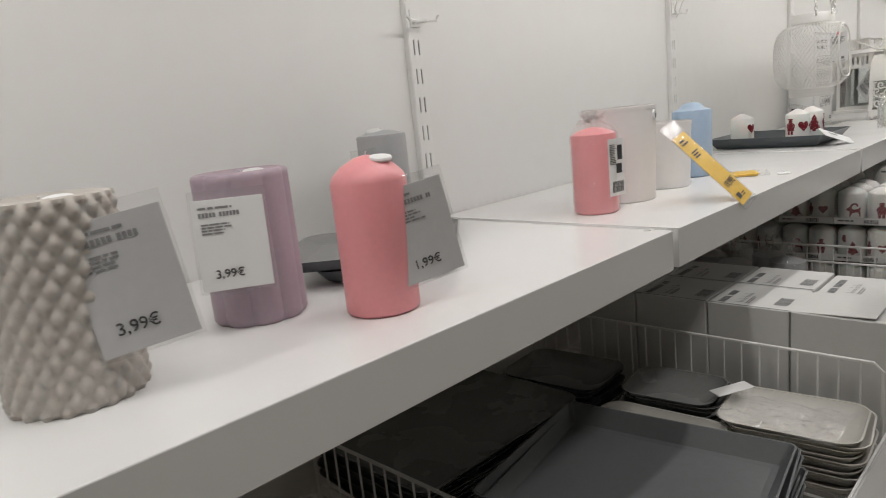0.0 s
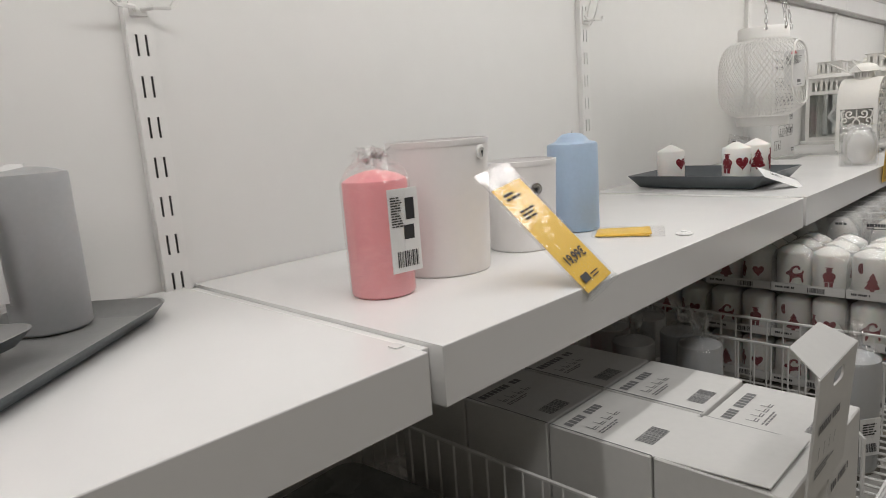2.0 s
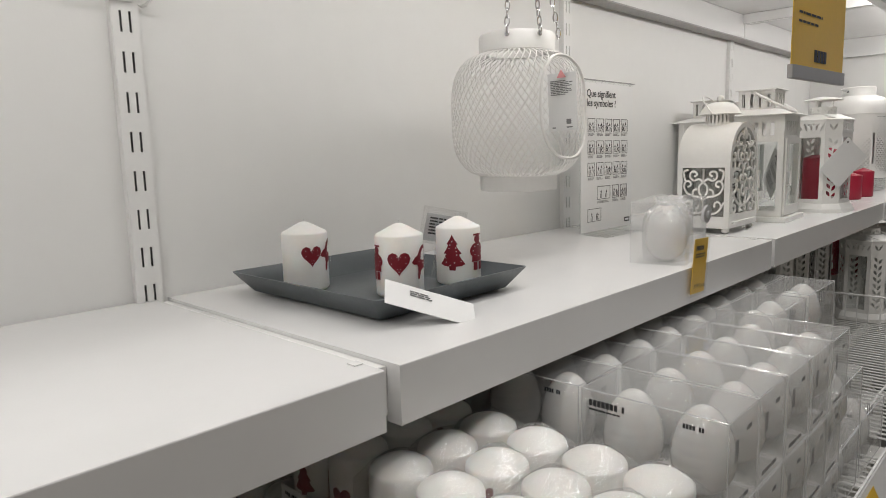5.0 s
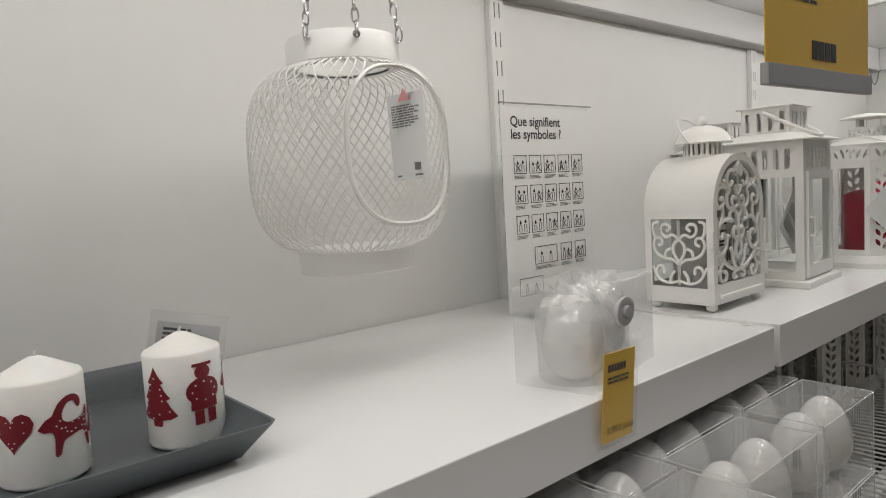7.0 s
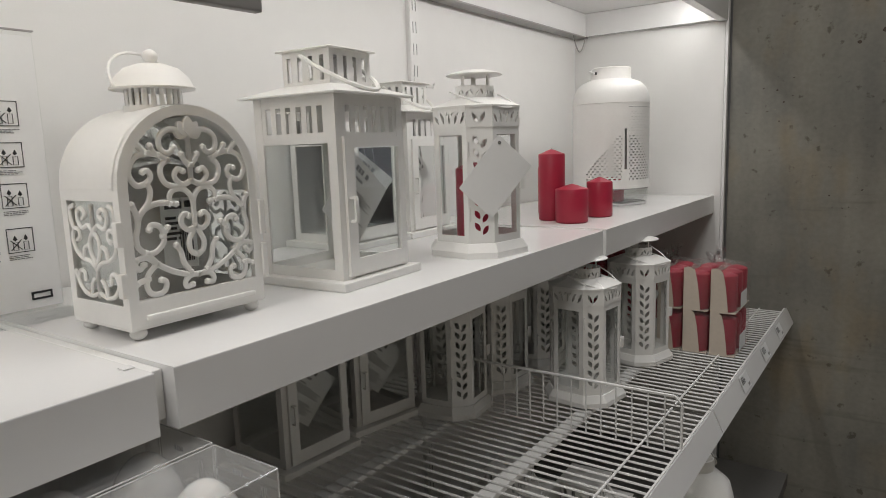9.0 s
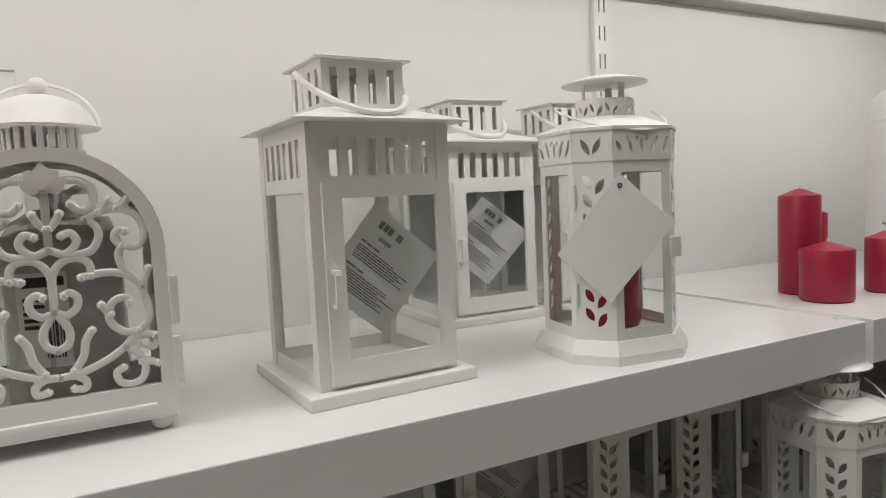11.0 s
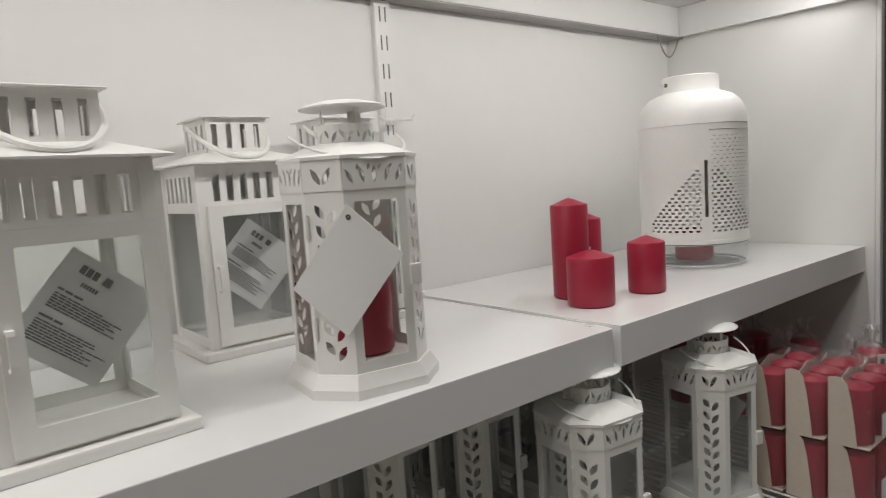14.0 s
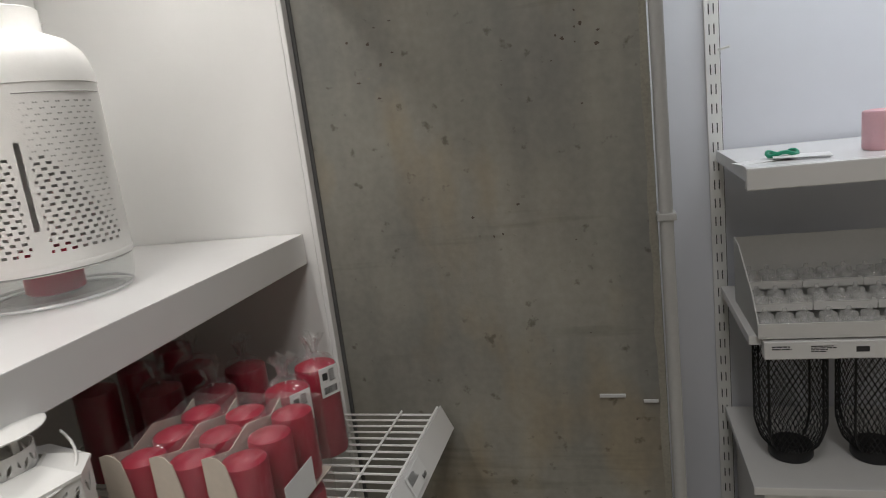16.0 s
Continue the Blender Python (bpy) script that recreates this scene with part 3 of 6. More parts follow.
def candle(at, r, h, mat, label, dome=0.018, flat=False, turn=0.0, bumps=0.0, flutes=0.0, mound=False, cone=False):
    c = thing("candle", pose(*at, 0, 0, turn), label, "candle")
    bm = bm_lathe(flat_profile(r, h) if flat else mound_profile(r, h) if mound else cone_profile(r, h, dome) if cone else candle_profile(r, h, dome), 168 if bumps else 72)
    if bumps or flutes:
        bmesh.ops.subdivide_edges(bm, edges=[e for e in bm.edges if abs(e.verts[0].co.z - e.verts[1].co.z) > h * 0.5], cuts=70 if bumps else 30, use_grid_fill=True)
        for v in bm.verts:
            rad = math.hypot(v.co.x, v.co.y)
            if rad > r * 0.9:
                a = math.atan2(v.co.y, v.co.x)
                k = 0.0
                if bumps:
                    row = v.co.z / (h / 15.0)
                    k = bumps * (abs(math.sin(a * 10 + row * math.pi / 2)) * abs(math.sin(a * 10 - row * math.pi / 2)))
                if flutes:
                    k -= flutes * (0.5 + 0.5 * math.cos(a * 9)) ** 4
                v.co.x, v.co.y = v.co.x * (1 + k / rad), v.co.y * (1 + k / rad)
    part("wax", bm, mat, c, smooth=True)
    top = h - 0.004 if flat else h
    part("wick", bm_tube([(0, 0, top - 0.003), (0.0005, 0, top + 0.002), (0.0015, 0.0005, top + 0.004)], 0.0009, 5), PAPER, c)
    return c


def toward(at, eye):
    return math.degrees(math.atan2(eye[1] - at[1], eye[0] - at[0]))


def wrap_film(parent, r, z0, z1, tuft=0.03, seed=1, mat=None):
    """Crumpled clear film round a candle, with a gathered tuft on top."""
    rnd = random.Random(seed)
    n, prof = 26, []
    prof = [(r + 0.0015, z0), (r + 0.0022, z0 + (z1 - z0) * 0.5), (r + 0.002, z1 - 0.012), (r * 0.8, z1 + 0.002), (r * 0.42, z1 + 0.008), (r * 0.2, z1 + 0.013), (r * 0.3, z1 + 0.013 + tuft * 0.6), (r * 0.5, z1 + 0.013 + tuft)]
    bm = bm_lathe(prof, n, closed_top=False, closed_bottom=False)
    for v in bm.verts:
        t = max(0.0, (v.co.z - z1 + 0.015) / (tuft + 0.02))
        k = 0.0012 + 0.006 * t
        v.co += Vector((rnd.uniform(-k, k), rnd.uniform(-k, k), rnd.uniform(-k, k) * (1 if t > 0 else 0.2)))
    ob = part("film", bm, mat or WRAP, parent, "crumpled clear film")
    return ob


def wax_tag(parent, m, w, h, mat, price, seed, r_off=0.0):
    """A printed swing tag with a price, inside a clear sleeve."""
    t = printed_card("tag", w, h, mat, m, "", text_lines(-w * 0.42, h * 0.42, w * 0.6, 1, h * 0.025, seed) + text_lines(-w * 0.42, h * 0.36, w * 0.7, 1, h * 0.05, seed + 1) + text_lines(-w * 0.40, h * 0.24, w * 0.5, 4, h * 0.018, seed + 2), parent, 0.0006, ink=INKG)
    if price:
        lettering(price, h * 0.13, INK, t, pose(-w * 0.30, -0.0009, -h * 0.36, 90, 0, 0), 0.00015)
    part("sleeve", bm_box(-w * 0.54, -0.002, -h * 0.53, w * 0.54, 0.0018, h * 0.60, 0.0005, seg=1), SLEEVE, t)
    return t


# open bay, first candles
c1 = candle((0.309, -0.722, Z), 0.0505, 0.163, WAXT, "taupe pillar candle with a quilted knobbly surface", flat=True, bumps=0.0045)
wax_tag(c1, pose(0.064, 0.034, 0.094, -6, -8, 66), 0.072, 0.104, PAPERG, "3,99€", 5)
c2 = candle((0.250, -0.520, Z), 0.0495, 0.157, WAXM, "mauve pillar candle with carved grooves", flat=True, flutes=0.004)
wax_tag(c2, pose(0.052, -0.046, 0.092, -3, 1, 60), 0.066, 0.088, PAPER, "3,99€", 9)
c3 = candle((0.365, -0.443, Z), 0.0385, 0.160, WAXP, "pink pillar candle with a domed top", dome=0.026)
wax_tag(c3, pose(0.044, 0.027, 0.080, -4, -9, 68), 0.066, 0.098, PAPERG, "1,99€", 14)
for c, h, r in ((c1, 0.161, 0.03), (c2, 0.155, 0.02), (c3, 0.157, 0.016)):
    bt = part("seal", bm_lathe([(0, 0), (0.011, 0), (0.012, 0.002), (0.011, 0.004), (0.004, 0.005), (0, 0.005)], 20), PAPER, c, "round white plastic seal", True, pose(r, 0.006, h - 0.003, 4, 10, 0))

# trays under the grey candle


def rounded(w, d, r, n=6):
    pts = []
    for cx, cy, a0 in ((w / 2 - r, d / 2 - r, 0), (-w / 2 + r, d / 2 - r, 90), (-w / 2 + r, -d / 2 + r, 180), (w / 2 - r, -d / 2 + r, 270)):
        for k in range(n + 1):
            a = radians(a0 + 90 * k / n)
            pts.append((cx + r * math.cos(a), cy + r * math.sin(a)))
    return pts


def bm_tray(w, d, h, r, flare=0.012, thick=0.0035, first=0, last=8):
    """A dished tray with raised, flared sides: its outside, its inside or both."""
    bm = bmesh.new()
    loops = []
    for inset, z in ((flare * 1.6, 0.0), (flare, 0.003), (0.0015, h - 0.002), (0, h), (thick * 0.8, h), (thick + 0.001, h - 0.003), (flare + thick, 0.006), (flare * 1.6 + thick, 0.0045))[first:last]:
        rr = max(0.004, r - inset)
        loops.append([bm.verts.new((x, y, z)) for x, y in rounded(w - 2 * inset, d - 2 * inset, rr)])
    k = len(loops[0])
    for a, b in zip(loops, loops[1:]):
        for i in range(k):
            bm.faces.new((a[i], a[(i + 1) % k], b[(i + 1) % k], b[i]))
    return bm


def tray(m, w, d, h, mat, label, r=0.03, flare=0.014, group="", outside=None):
    t = thing("serving_tray", m, label, "tray", group)
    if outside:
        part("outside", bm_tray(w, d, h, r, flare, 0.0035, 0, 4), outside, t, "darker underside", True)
    part("rim", bm_tray(w, d, h, r, flare, 0.0035, 3 if outside else 0), mat, t, smooth=True)
    k = flare * 1.6 + 0.0032
    part("base", bm_plate(rounded(w - 2 * k, d - 2 * k, max(0.004, r - k)), [], 0.0044, to=lambda u, v, z: (u, v, 0.0002 + z)), mat, t)
    return t


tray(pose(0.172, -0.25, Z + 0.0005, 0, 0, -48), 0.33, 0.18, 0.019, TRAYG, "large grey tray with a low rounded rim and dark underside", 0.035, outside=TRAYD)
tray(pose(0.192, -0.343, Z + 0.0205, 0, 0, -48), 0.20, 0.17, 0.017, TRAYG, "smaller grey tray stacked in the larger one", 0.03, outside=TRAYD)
g2 = candle((0.085, -0.182, Z + 0.0065), 0.0385, 0.170, WAXG, "grey pillar candle standing on a tray", dome=0.010)
part("seal", bm_lathe([(0, 0), (0.012, 0), (0.013, 0.002), (0.011, 0.004), (0.004, 0.006), (0, 0.006)], 20), PAPER, g2, "round white plastic seal", True, pose(-0.004, -0.012, 0.1675, 8, 4, 0))
wax_tag(g2, pose(0.018, -0.052, 0.088, 0, -2, 30), 0.036, 0.095, PAPER, "", 21)

# bay two
p2 = candle((0.281, 0.112, Z), 0.037, 0.143, WAXP, "pink pillar candle wrapped in clear film", dome=0.014)
wrap_film(p2, 0.037, 0.002, 0.143, 0.008, 4)
lab = printed_card("label", 0.040, 0.094, PAPER, pose(0.0385, 0.006, 0.075, 0, 0, 82), "", text_lines(-0.017, 0.038, 0.016, 12, 0.0016, 3) + [(0.002, 0.012, 0.014, 0.036), (-0.002, -0.010, 0.012, 0.006)] + bars_code(-0.013, -0.041, 0.028, 0.018, 6), p2)


def paper_shade(at, r0, r1, h, turn, label):
    s = thing("paper_lamp_cover", pose(*at, 0, 0, turn), label, "lantern")
    prof = [(r0 - 0.002, 0), (r0, 0.002), (r1, h - 0.003), (r1, h), (r1 - 0.0025, h), (r1 - 0.003, h - 0.006), (r0 - 0.003, 0.006), (0, 0.005)]
    part("shell", bm_lathe([(0, 0)] + prof, 64), CERAM, s, smooth=True)
    part("seam", bm_box(r1 - 0.003, -0.006, 0.004, r1 + 0.0008, 0.006, h - 0.003, 0.0006), CERAM, s, m=pose(0, 0, 0, 0, 0, 150))
    part("rim", bm_lathe([(r1 + 0.0002, h - 0.007), (r1 + 0.0006, h - 0.005), (r1 + 0.0006, h + 0.0003), (r1 - 0.001, h + 0.0006)], 64, closed_top=False, closed_bottom=False), CERAM, s, smooth=True)
    e = part("eyelet", bm_lathe([(0.004, 0), (0.008, 0), (0.009, 0.0016), (0.008, 0.0032), (0.006, 0.0036), (0.0045, 0.002), (0, 0.0018)], 28), CHROME if h < 0.15 else STEEL, s, "round metal eyelet", True, pose(r1 - 0.001, 0, h * 0.90 if h > 0.15 else h * 0.70, 0, 90, 0))
    part("keyhole", bm_plate([(0.0022 * math.cos(a), 0.0022 * math.sin(a)) for a in [k * math.pi / 6 for k in range(12)]], [], 0.0004), INK, e, m=pose(0.0, 0, 0.0036))
    part("key_slot", bm_box(0.0, -0.0009, 0.0036, 0.006, 0.0009, 0.0041), INK, e)
    return s


paper_shade((0.256, 0.241, Z), 0.060, 0.066, 0.168, 8, "large white paper lantern drum with a metal eyelet")
paper_shade((0.262, 0.402, Z), 0.048, 0.053, 0.128, -28, "small white paper lantern drum with a metal eyelet")
candle((0.251, 0.557, Z), 0.0405, 0.158, WAXB, "pale blue pillar candle with a mound on its flat top", mound=True)

# yellow ticket in a clear sleeve, leaning out over the shelf edge
TB, TT = Vector((0.478, 0.268, 1.178)), Vector((0.352, 0.232, 1.315))
up = (TT - TB).normalized()
side = Vector((-0.02, 1.0, 0.02))
side = (side - up * side.dot(up)).normalized()
nrm = side.cross(up)
mt = Matrix((side, -nrm, up)).transposed().to_4x4()
L = (TT - TB).length
yt = thing("ticket_holder", Matrix.Translation(TB) @ mt, "yellow price ticket in a bent clear plastic sleeve", "price tag")
part("card", bm_box(-0.032, 0, 0.006, 0.032, 0.0007, L * 0.86, 0.0002, seg=1), YELLOW, yt)
part("sleeve", bm_box(-0.036, -0.0012, 0, 0.036, 0.0019, L, 0.0005, seg=1), SLEEVE, yt)
part("clip_strip", bm_box(-0.037, -0.002, -0.003, 0.037, 0.0024, 0.004, 0.001), THICKG, yt)
part("print", bm_bars(text_lines(-0.024, L * 0.80, 0.034, 2, 0.0035, 8) + text_lines(-0.022, L * 0.66, 0.04, 3, 0.0028, 9) + [(-0.024, 0.016, -0.008, 0.026), (-0.004, 0.020, 0.014, 0.0215), (-0.004, 0.016, 0.012, 0.0175)], lift=0.0015), INK, yt)
lettering("19,99€", 0.0165, INK, yt, pose(-0.026, -0.0016, 0.042, 90, 0, 0), 0.0004)

pk = thing("yellow_ticket_packet", pose(0.348, 0.541, Z + 0.0015, 0, 0, 27), "folded yellow price ticket lying flat on the shelf", "price tag")
part("card", bm_box(-0.040, -0.026, 0, 0.040, 0.026, 0.0016, 0.0004), YELLOW, pk)
part("card", bm_box(-0.036, -0.024, 0.0022, 0.042, 0.027, 0.0036, 0.0004), YELLOW, pk, m=pose(0, 0, 0, 2, -1.2, 3))
part("sleeve", bm_box(-0.045, -0.03, -0.0008, 0.062, 0.03, 0.0062, 0.001), SLEEVE, pk)
bt = thing("plastic_button", pose(0.432, 0.572, Z), "small white plastic button lying on the shelf", "button")
part("disc", bm_lathe([(0, 0), (0.012, 0), (0.013, 0.0015), (0.011, 0.003), (0.005, 0.004), (0.004, 0.0055), (0, 0.0055)], 24), PAPER, bt, smooth=True)

# slate tray with three printed candles
tray(pose(0.212, 1.213, Z + 0.0005, 0, 0, 0), 0.312, 0.268, 0.031, TRAYD, "dark slate grey square tray holding three candles", 0.010, 0.022)

HEART = [(0.9 * 16 * math.sin(t) ** 3 / 17, (13 * math.cos(t) - 5 * math.cos(2 * t) - 2 * math.cos(3 * t) - math.cos(4 * t)) / 17) for t in [k * math.pi / 10 for k in range(20)]]
HALF_TREE = [(0.14, 0.72), (0.32, 0.47), (0.22, 0.42), (0.36, 0.16), (0.52, -0.06), (0.38, -0.12), (0.52, -0.38), (0.72, -0.66), (0.5, -0.76), (0.2, -0.79), (0.17, -1.0)]
TREE = [(0, 1)] + HALF_TREE + [(-u, v) for u, v in HALF_TREE[::-1]]
MOON = [(0.6 * math.cos(a), 0.9 * math.sin(a)) for a in [radians(70 + 20 * k) for k in range(12)]] + [(0.2 + 0.45 * math.cos(a), 0.75 * math.sin(a)) for a in [radians(280 - 20 * k) for k in range(9)]]
OVAL = [(math.cos(k * math.pi / 8), math.sin(k * math.pi / 8)) for k in range(16)]
MAN = [[(0.27 * a, 0.70 + 0.24 * b) for a, b in OVAL], rect(-0.34, 0.9, 0.34, 1.0), [(0.58 * a, 0.08 + 0.46 * b) for a, b in OVAL], [(-0.42, 0.0), (0.42, 0.0), (0.46, -0.52), (-0.46, -0.52)], rect(-0.36, -1.0, -0.06, -0.54), rect(0.06, -1.0, 0.36, -0.54)]
GOAT = smooth_line([(-0.97, 0.02), (-0.72, 0.32), (-0.52, 0.42), (-0.32, 0.78), (0.02, 1.0), (0.40, 0.95), (0.60, 0.68), (0.50, 0.46), (0.36, 0.56), (0.28, 0.74), (0.05, 0.76), (-0.14, 0.55), (-0.2, 0.25), (0.0, 0.06), (0.5, 0.1), (0.74, 0.2), (0.84, 0.44), (0.96, 0.22), (0.86, -0.1), (0.92, -0.5), (0.96, -0.98), (0.78, -1.0), (0.6, -0.42), (0.1, -0.44), (-0.2, -0.56), (-0.34, -0.98), (-0.52, -1.0), (-0.48, -0.45), (-0.56, -0.14), (-0.78, -0.12)], 2)
MOTIFS = (HEART, TREE, MAN, GOAT, MOON)


def bm_prints(r, items, bm=None, lift=0.0005):
    """Flat motifs laid on a candle's side: (motif, angle in degrees, height, half size)."""
    bm = bm or bmesh.new()
    for motif, ang, z, s in items:
        a0 = radians(ang)
        for k, piece in enumerate(motif if isinstance(motif[0], list) else [motif]):
            own = bmesh.new()
            face = own.faces.new([own.verts.new((u * s, v * s, 0)) for u, v in piece])
            bmesh.ops.triangulate(own, faces=[face], ngon_method="EAR_CLIP")
            for i in range(1, 11):
                bmesh.ops.bisect_plane(own, geom=own.verts[:] + own.edges[:] + own.faces[:], plane_co=(-s + s * i / 5.5, 0, 0), plane_no=(1, 0, 0))
            rr = r + lift + 0.00012 * k
            keep = {v: bm.verts.new((rr * math.cos(a0 + v.co.x / r), rr * math.sin(a0 + v.co.x / r), z + v.co.y)) for v in own.verts}
            for f in own.faces:
                bm.faces.new([keep[v] for v in f.verts])
            own.free()
    return bm


def dotted(motif, shrink, size=0.045, step=1):
    """Small dots along a motif's outline drawn inward."""
    piece = motif[2] if isinstance(motif[0], list) else motif
    cu, cv = sum(p[0] for p in piece) / len(piece), sum(p[1] for p in piece) / len(piece)
    return [[(cu + (u - cu) * shrink + size * a, cv + (v - cv) * shrink + size * b) for a, b in OVAL[::2]] for u, v in piece[::step]]


def print_candle(at, r, h, turn, items, label):
    c = candle(at, r, h, WAXW, label, dome=0.016, turn=turn, cone=True)
    part("red_print", bm_prints(r, items), PRINT, c, "dark red printed folk motifs")
    fine = [(dotted(mo, 0.66 if mo is not GOAT else 0.5, 0.032, 2), an, z, s) for mo, an, z, s in items]
    part("print_detail", bm_prints(r, fine, None, 0.0011), WAXW, c, "fine white dotted detail")
    return c


TZ = Z + 0.0055
pc1 = print_candle((0.135, 1.150, TZ), 0.031, 0.093, 0, [(HEART, -18, 0.050, 0.0165), (GOAT, 42, 0.048, 0.021), (TREE, 105, 0.048, 0.021)], "white block candle with a red heart print")
pc2 = print_candle((0.268, 1.203, TZ), 0.031, 0.093, 0, [(HEART, -44, 0.046, 0.0175), (GOAT, 24, 0.044, 0.021), (MAN, -108, 0.045, 0.022), (TREE, 85, 0.046, 0.021)], "white block candle with heart and goat prints")
pc3 = print_candle((0.275, 1.308, TZ), 0.031, 0.093, 0, [(TREE, -63, 0.046, 0.0245), (MAN, 9, 0.045, 0.025), (GOAT, 85, 0.046, 0.023)], "white block candle with tree and figure prints")
rt = printed_card("paper_ticket", 0.108, 0.040, PAPER, pose(0.386, 1.140, Z + 0.021, -60, 20, 58), "white paper ticket leaning on the tray's rim", text_lines(-0.025, 0.011, 0.03, 3, 0.0018, 41))
bt = printed_card("paper_ticket", 0.055, 0.04, PAPERG, pose(0.225, 1.33, Z + 0.075, 0, 12, 62), "grey printed ticket in a clear sleeve behind a candle", text_lines(-0.022, 0.015, 0.04, 6, 0.0025, 43))
part("sleeve", bm_box(-0.034, -0.001, -0.024, 0.034, 0.0015, 0.03, 0.0004, seg=1), SLEEVE, bt)
part("stem", bm_box(-0.006, 0.0, -0.07, 0.006, 0.001, -0.02), FILM, bt)

# ---- hanging wire lantern ----


def wire_lantern(at):
    w = thing("hanging_wire_lantern", pose(*at), "white wire mesh lantern hanging on zinc chains", "lantern")
    R, H = 0.1095, 0.199

    def radius(t):
        k = abs(2 * t - 1)
        return 0.060 + (R - 0.060) * (1 - k ** 3.4) ** 0.62

    def inside(a, t):
        a = (a + math.pi) % (2 * math.pi) - math.pi
        return (abs(a) / 0.60) ** 2.6 + (abs(t - 0.54) / 0.40) ** 2.6 < 1

    n, seg = 54, 26
    for sgn in (1, -1):
        mesh = bmesh.new()
        for i in range(n):
            a0 = 2 * math.pi * i / n
            run = []
            for k in range(seg + 1):
                t = k / seg
                a = a0 + sgn * 1.25 * t
                r = radius(t)
                if inside(a, t):
                    if len(run) > 1:
                        bm_tube(run, 0.0009, 4, mesh)
                    run = []
                else:
                    run.append((r * math.cos(a), r * math.sin(a), t * H))
            if len(run) > 1:
                bm_tube(run, 0.0009, 4, mesh)
        part("wire_mesh", mesh, LANT, w, smooth=True)
    ring = []
    for k in range(40):
        b = 2 * math.pi * k / 40
        ca, sa = math.cos(b), math.sin(b)
        a, t = 0.60 * math.copysign(abs(ca) ** (2 / 2.6), ca), 0.54 + 0.40 * math.copysign(abs(sa) ** (2 / 2.6), sa)
        r = radius(t) + 0.0005
        ring.append((r * math.cos(a), r * math.sin(a), t * H))
    part("opening_ring", bm_tube(ring, 0.0026, 6, closed=True), LANT, w, smooth=True)
    part("cap", bm_lathe([(0.050, H - 0.002), (0.059, H - 0.002), (0.062, H + 0.001), (0.062, H + 0.026), (0.059, H + 0.030), (0.050, H + 0.030), (0.049, H + 0.030), (0.049, H)], 56, closed_top=False, closed_bottom=False), LANT, w, smooth=True)
    part("foot", bm_lathe([(0.0, -0.024), (0.062, -0.024), (0.064, -0.022), (0.064, 0.0), (0.062, 0.002), (0.0, 0.002)], 56), LANT, w, smooth=True)
    for a in (-1.15, -0.35, 0.55):
        x, y = 0.064 * math.cos(a), 0.064 * math.sin(a)
        ch = new("chain")
        ch.parent, ch.matrix_basis = w, pose(x, y, H + 0.022)
        part("stud", bm_lathe([(0, 0), (0.0035, 0), (0.004, 0.002), (0, 0.003)], 12), CHROME, ch, smooth=True, m=pose(0, 0, 0, 0, 90, math.degrees(a)))
        link, z = None, 0.006
        k = 0
        while z < CZ + 0.07 - at[2] - H - 0.03:
            pos = Matrix.Translation((-x * z * 3.2 * 0.9 + 0.004 * math.cos(a), -y * z * 3.2 * 0.9 + 0.004 * math.sin(a), z)) @ pose(0, 0, 0, 0, 0, 90 * (k % 2) + math.degrees(a))
            if link is None:
                link = part("link", bm_tube([(0.0035 * math.cos(b), 0, 0.008 * math.sin(b)) for b in [j * math.pi / 6 for j in range(12)]], 0.0011, 5, closed=True), CHROME, ch, smooth=True, m=pos)
            else:
                same_mesh(link, "link", ch, pos)
            z += 0.0125
            k += 1
    tag = printed_card("tag", 0.048, 0.092, PAPER, pose(0.068, 0.030, 0.118, 0, -2, 15), "", text_lines(-0.019, 0.034, 0.038, 9, 0.0015, 51) + [(0.006, -0.036, 0.014, -0.028), (-0.018, -0.042, -0.012, -0.040), (0.006, -0.042, 0.016, -0.040)], w, ink=INKG)
    part("triangle", bm_plate([(-0.008, 0.038), (0.008, 0.038), (0, 0.051)], [], 0.0006, to=lambda u, v, s: (u, -0.0012 - s, v)), WAXP, tag, "pink warning triangle")
    return w


wire_lantern((0.21, 1.533, 1.327))
ball = thing("coiled_chain", pose(0.30, 1.70, CZ - 0.085), "bundle of coiled zinc chain hanging under the canopy", "chain")
rnd = random.Random(8)
bm = bmesh.new()
for k in range(9):
    t = rnd.uniform(0, 360)
    mm = pose(rnd.uniform(-0.006, 0.006), rnd.uniform(-0.006, 0.006), 0.01, rnd.uniform(60, 120), rnd.uniform(-30, 30), t)
    bm_tube([mm @ Vector((0.035 * math.cos(b), 0.02 * math.sin(b), 0)) for b in [j * math.pi / 10 for j in range(20)]], 0.0012, 5, bm, closed=True)
part("coil", bm, CHROME, ball, smooth=True)
part("hanger", bm_tube([(0, 0, 0.02), (0.002, 0, 0.155)], 0.001, 5), CHROME, ball)

# ---- acrylic sign ----
sg = thing("symbol_sign", pose(0.126, 1.975, Z, 0, 0, 90), "white printed sign sheet in a clear acrylic stand", "sign")
part("sheet", bm_box(-0.111, 0.001, 0.004, 0.111, 0.0022, 0.325, 0.0002, seg=1), PAPER, sg)
part("back_pane", bm_box(-0.113, 0.0024, 0.0005, 0.113, 0.0048, 0.330, 0.0005, seg=1), GLASS, sg)
part("foot", bm_box(-0.113, -0.068, 0.0, 0.113, -0.003, 0.0028, 0.0005, seg=1), GLASS, sg)
part("top_edge", bm_box(-0.113, -0.003, 0.3302, 0.113, 0.0026, 0.3318), GREYST, sg)
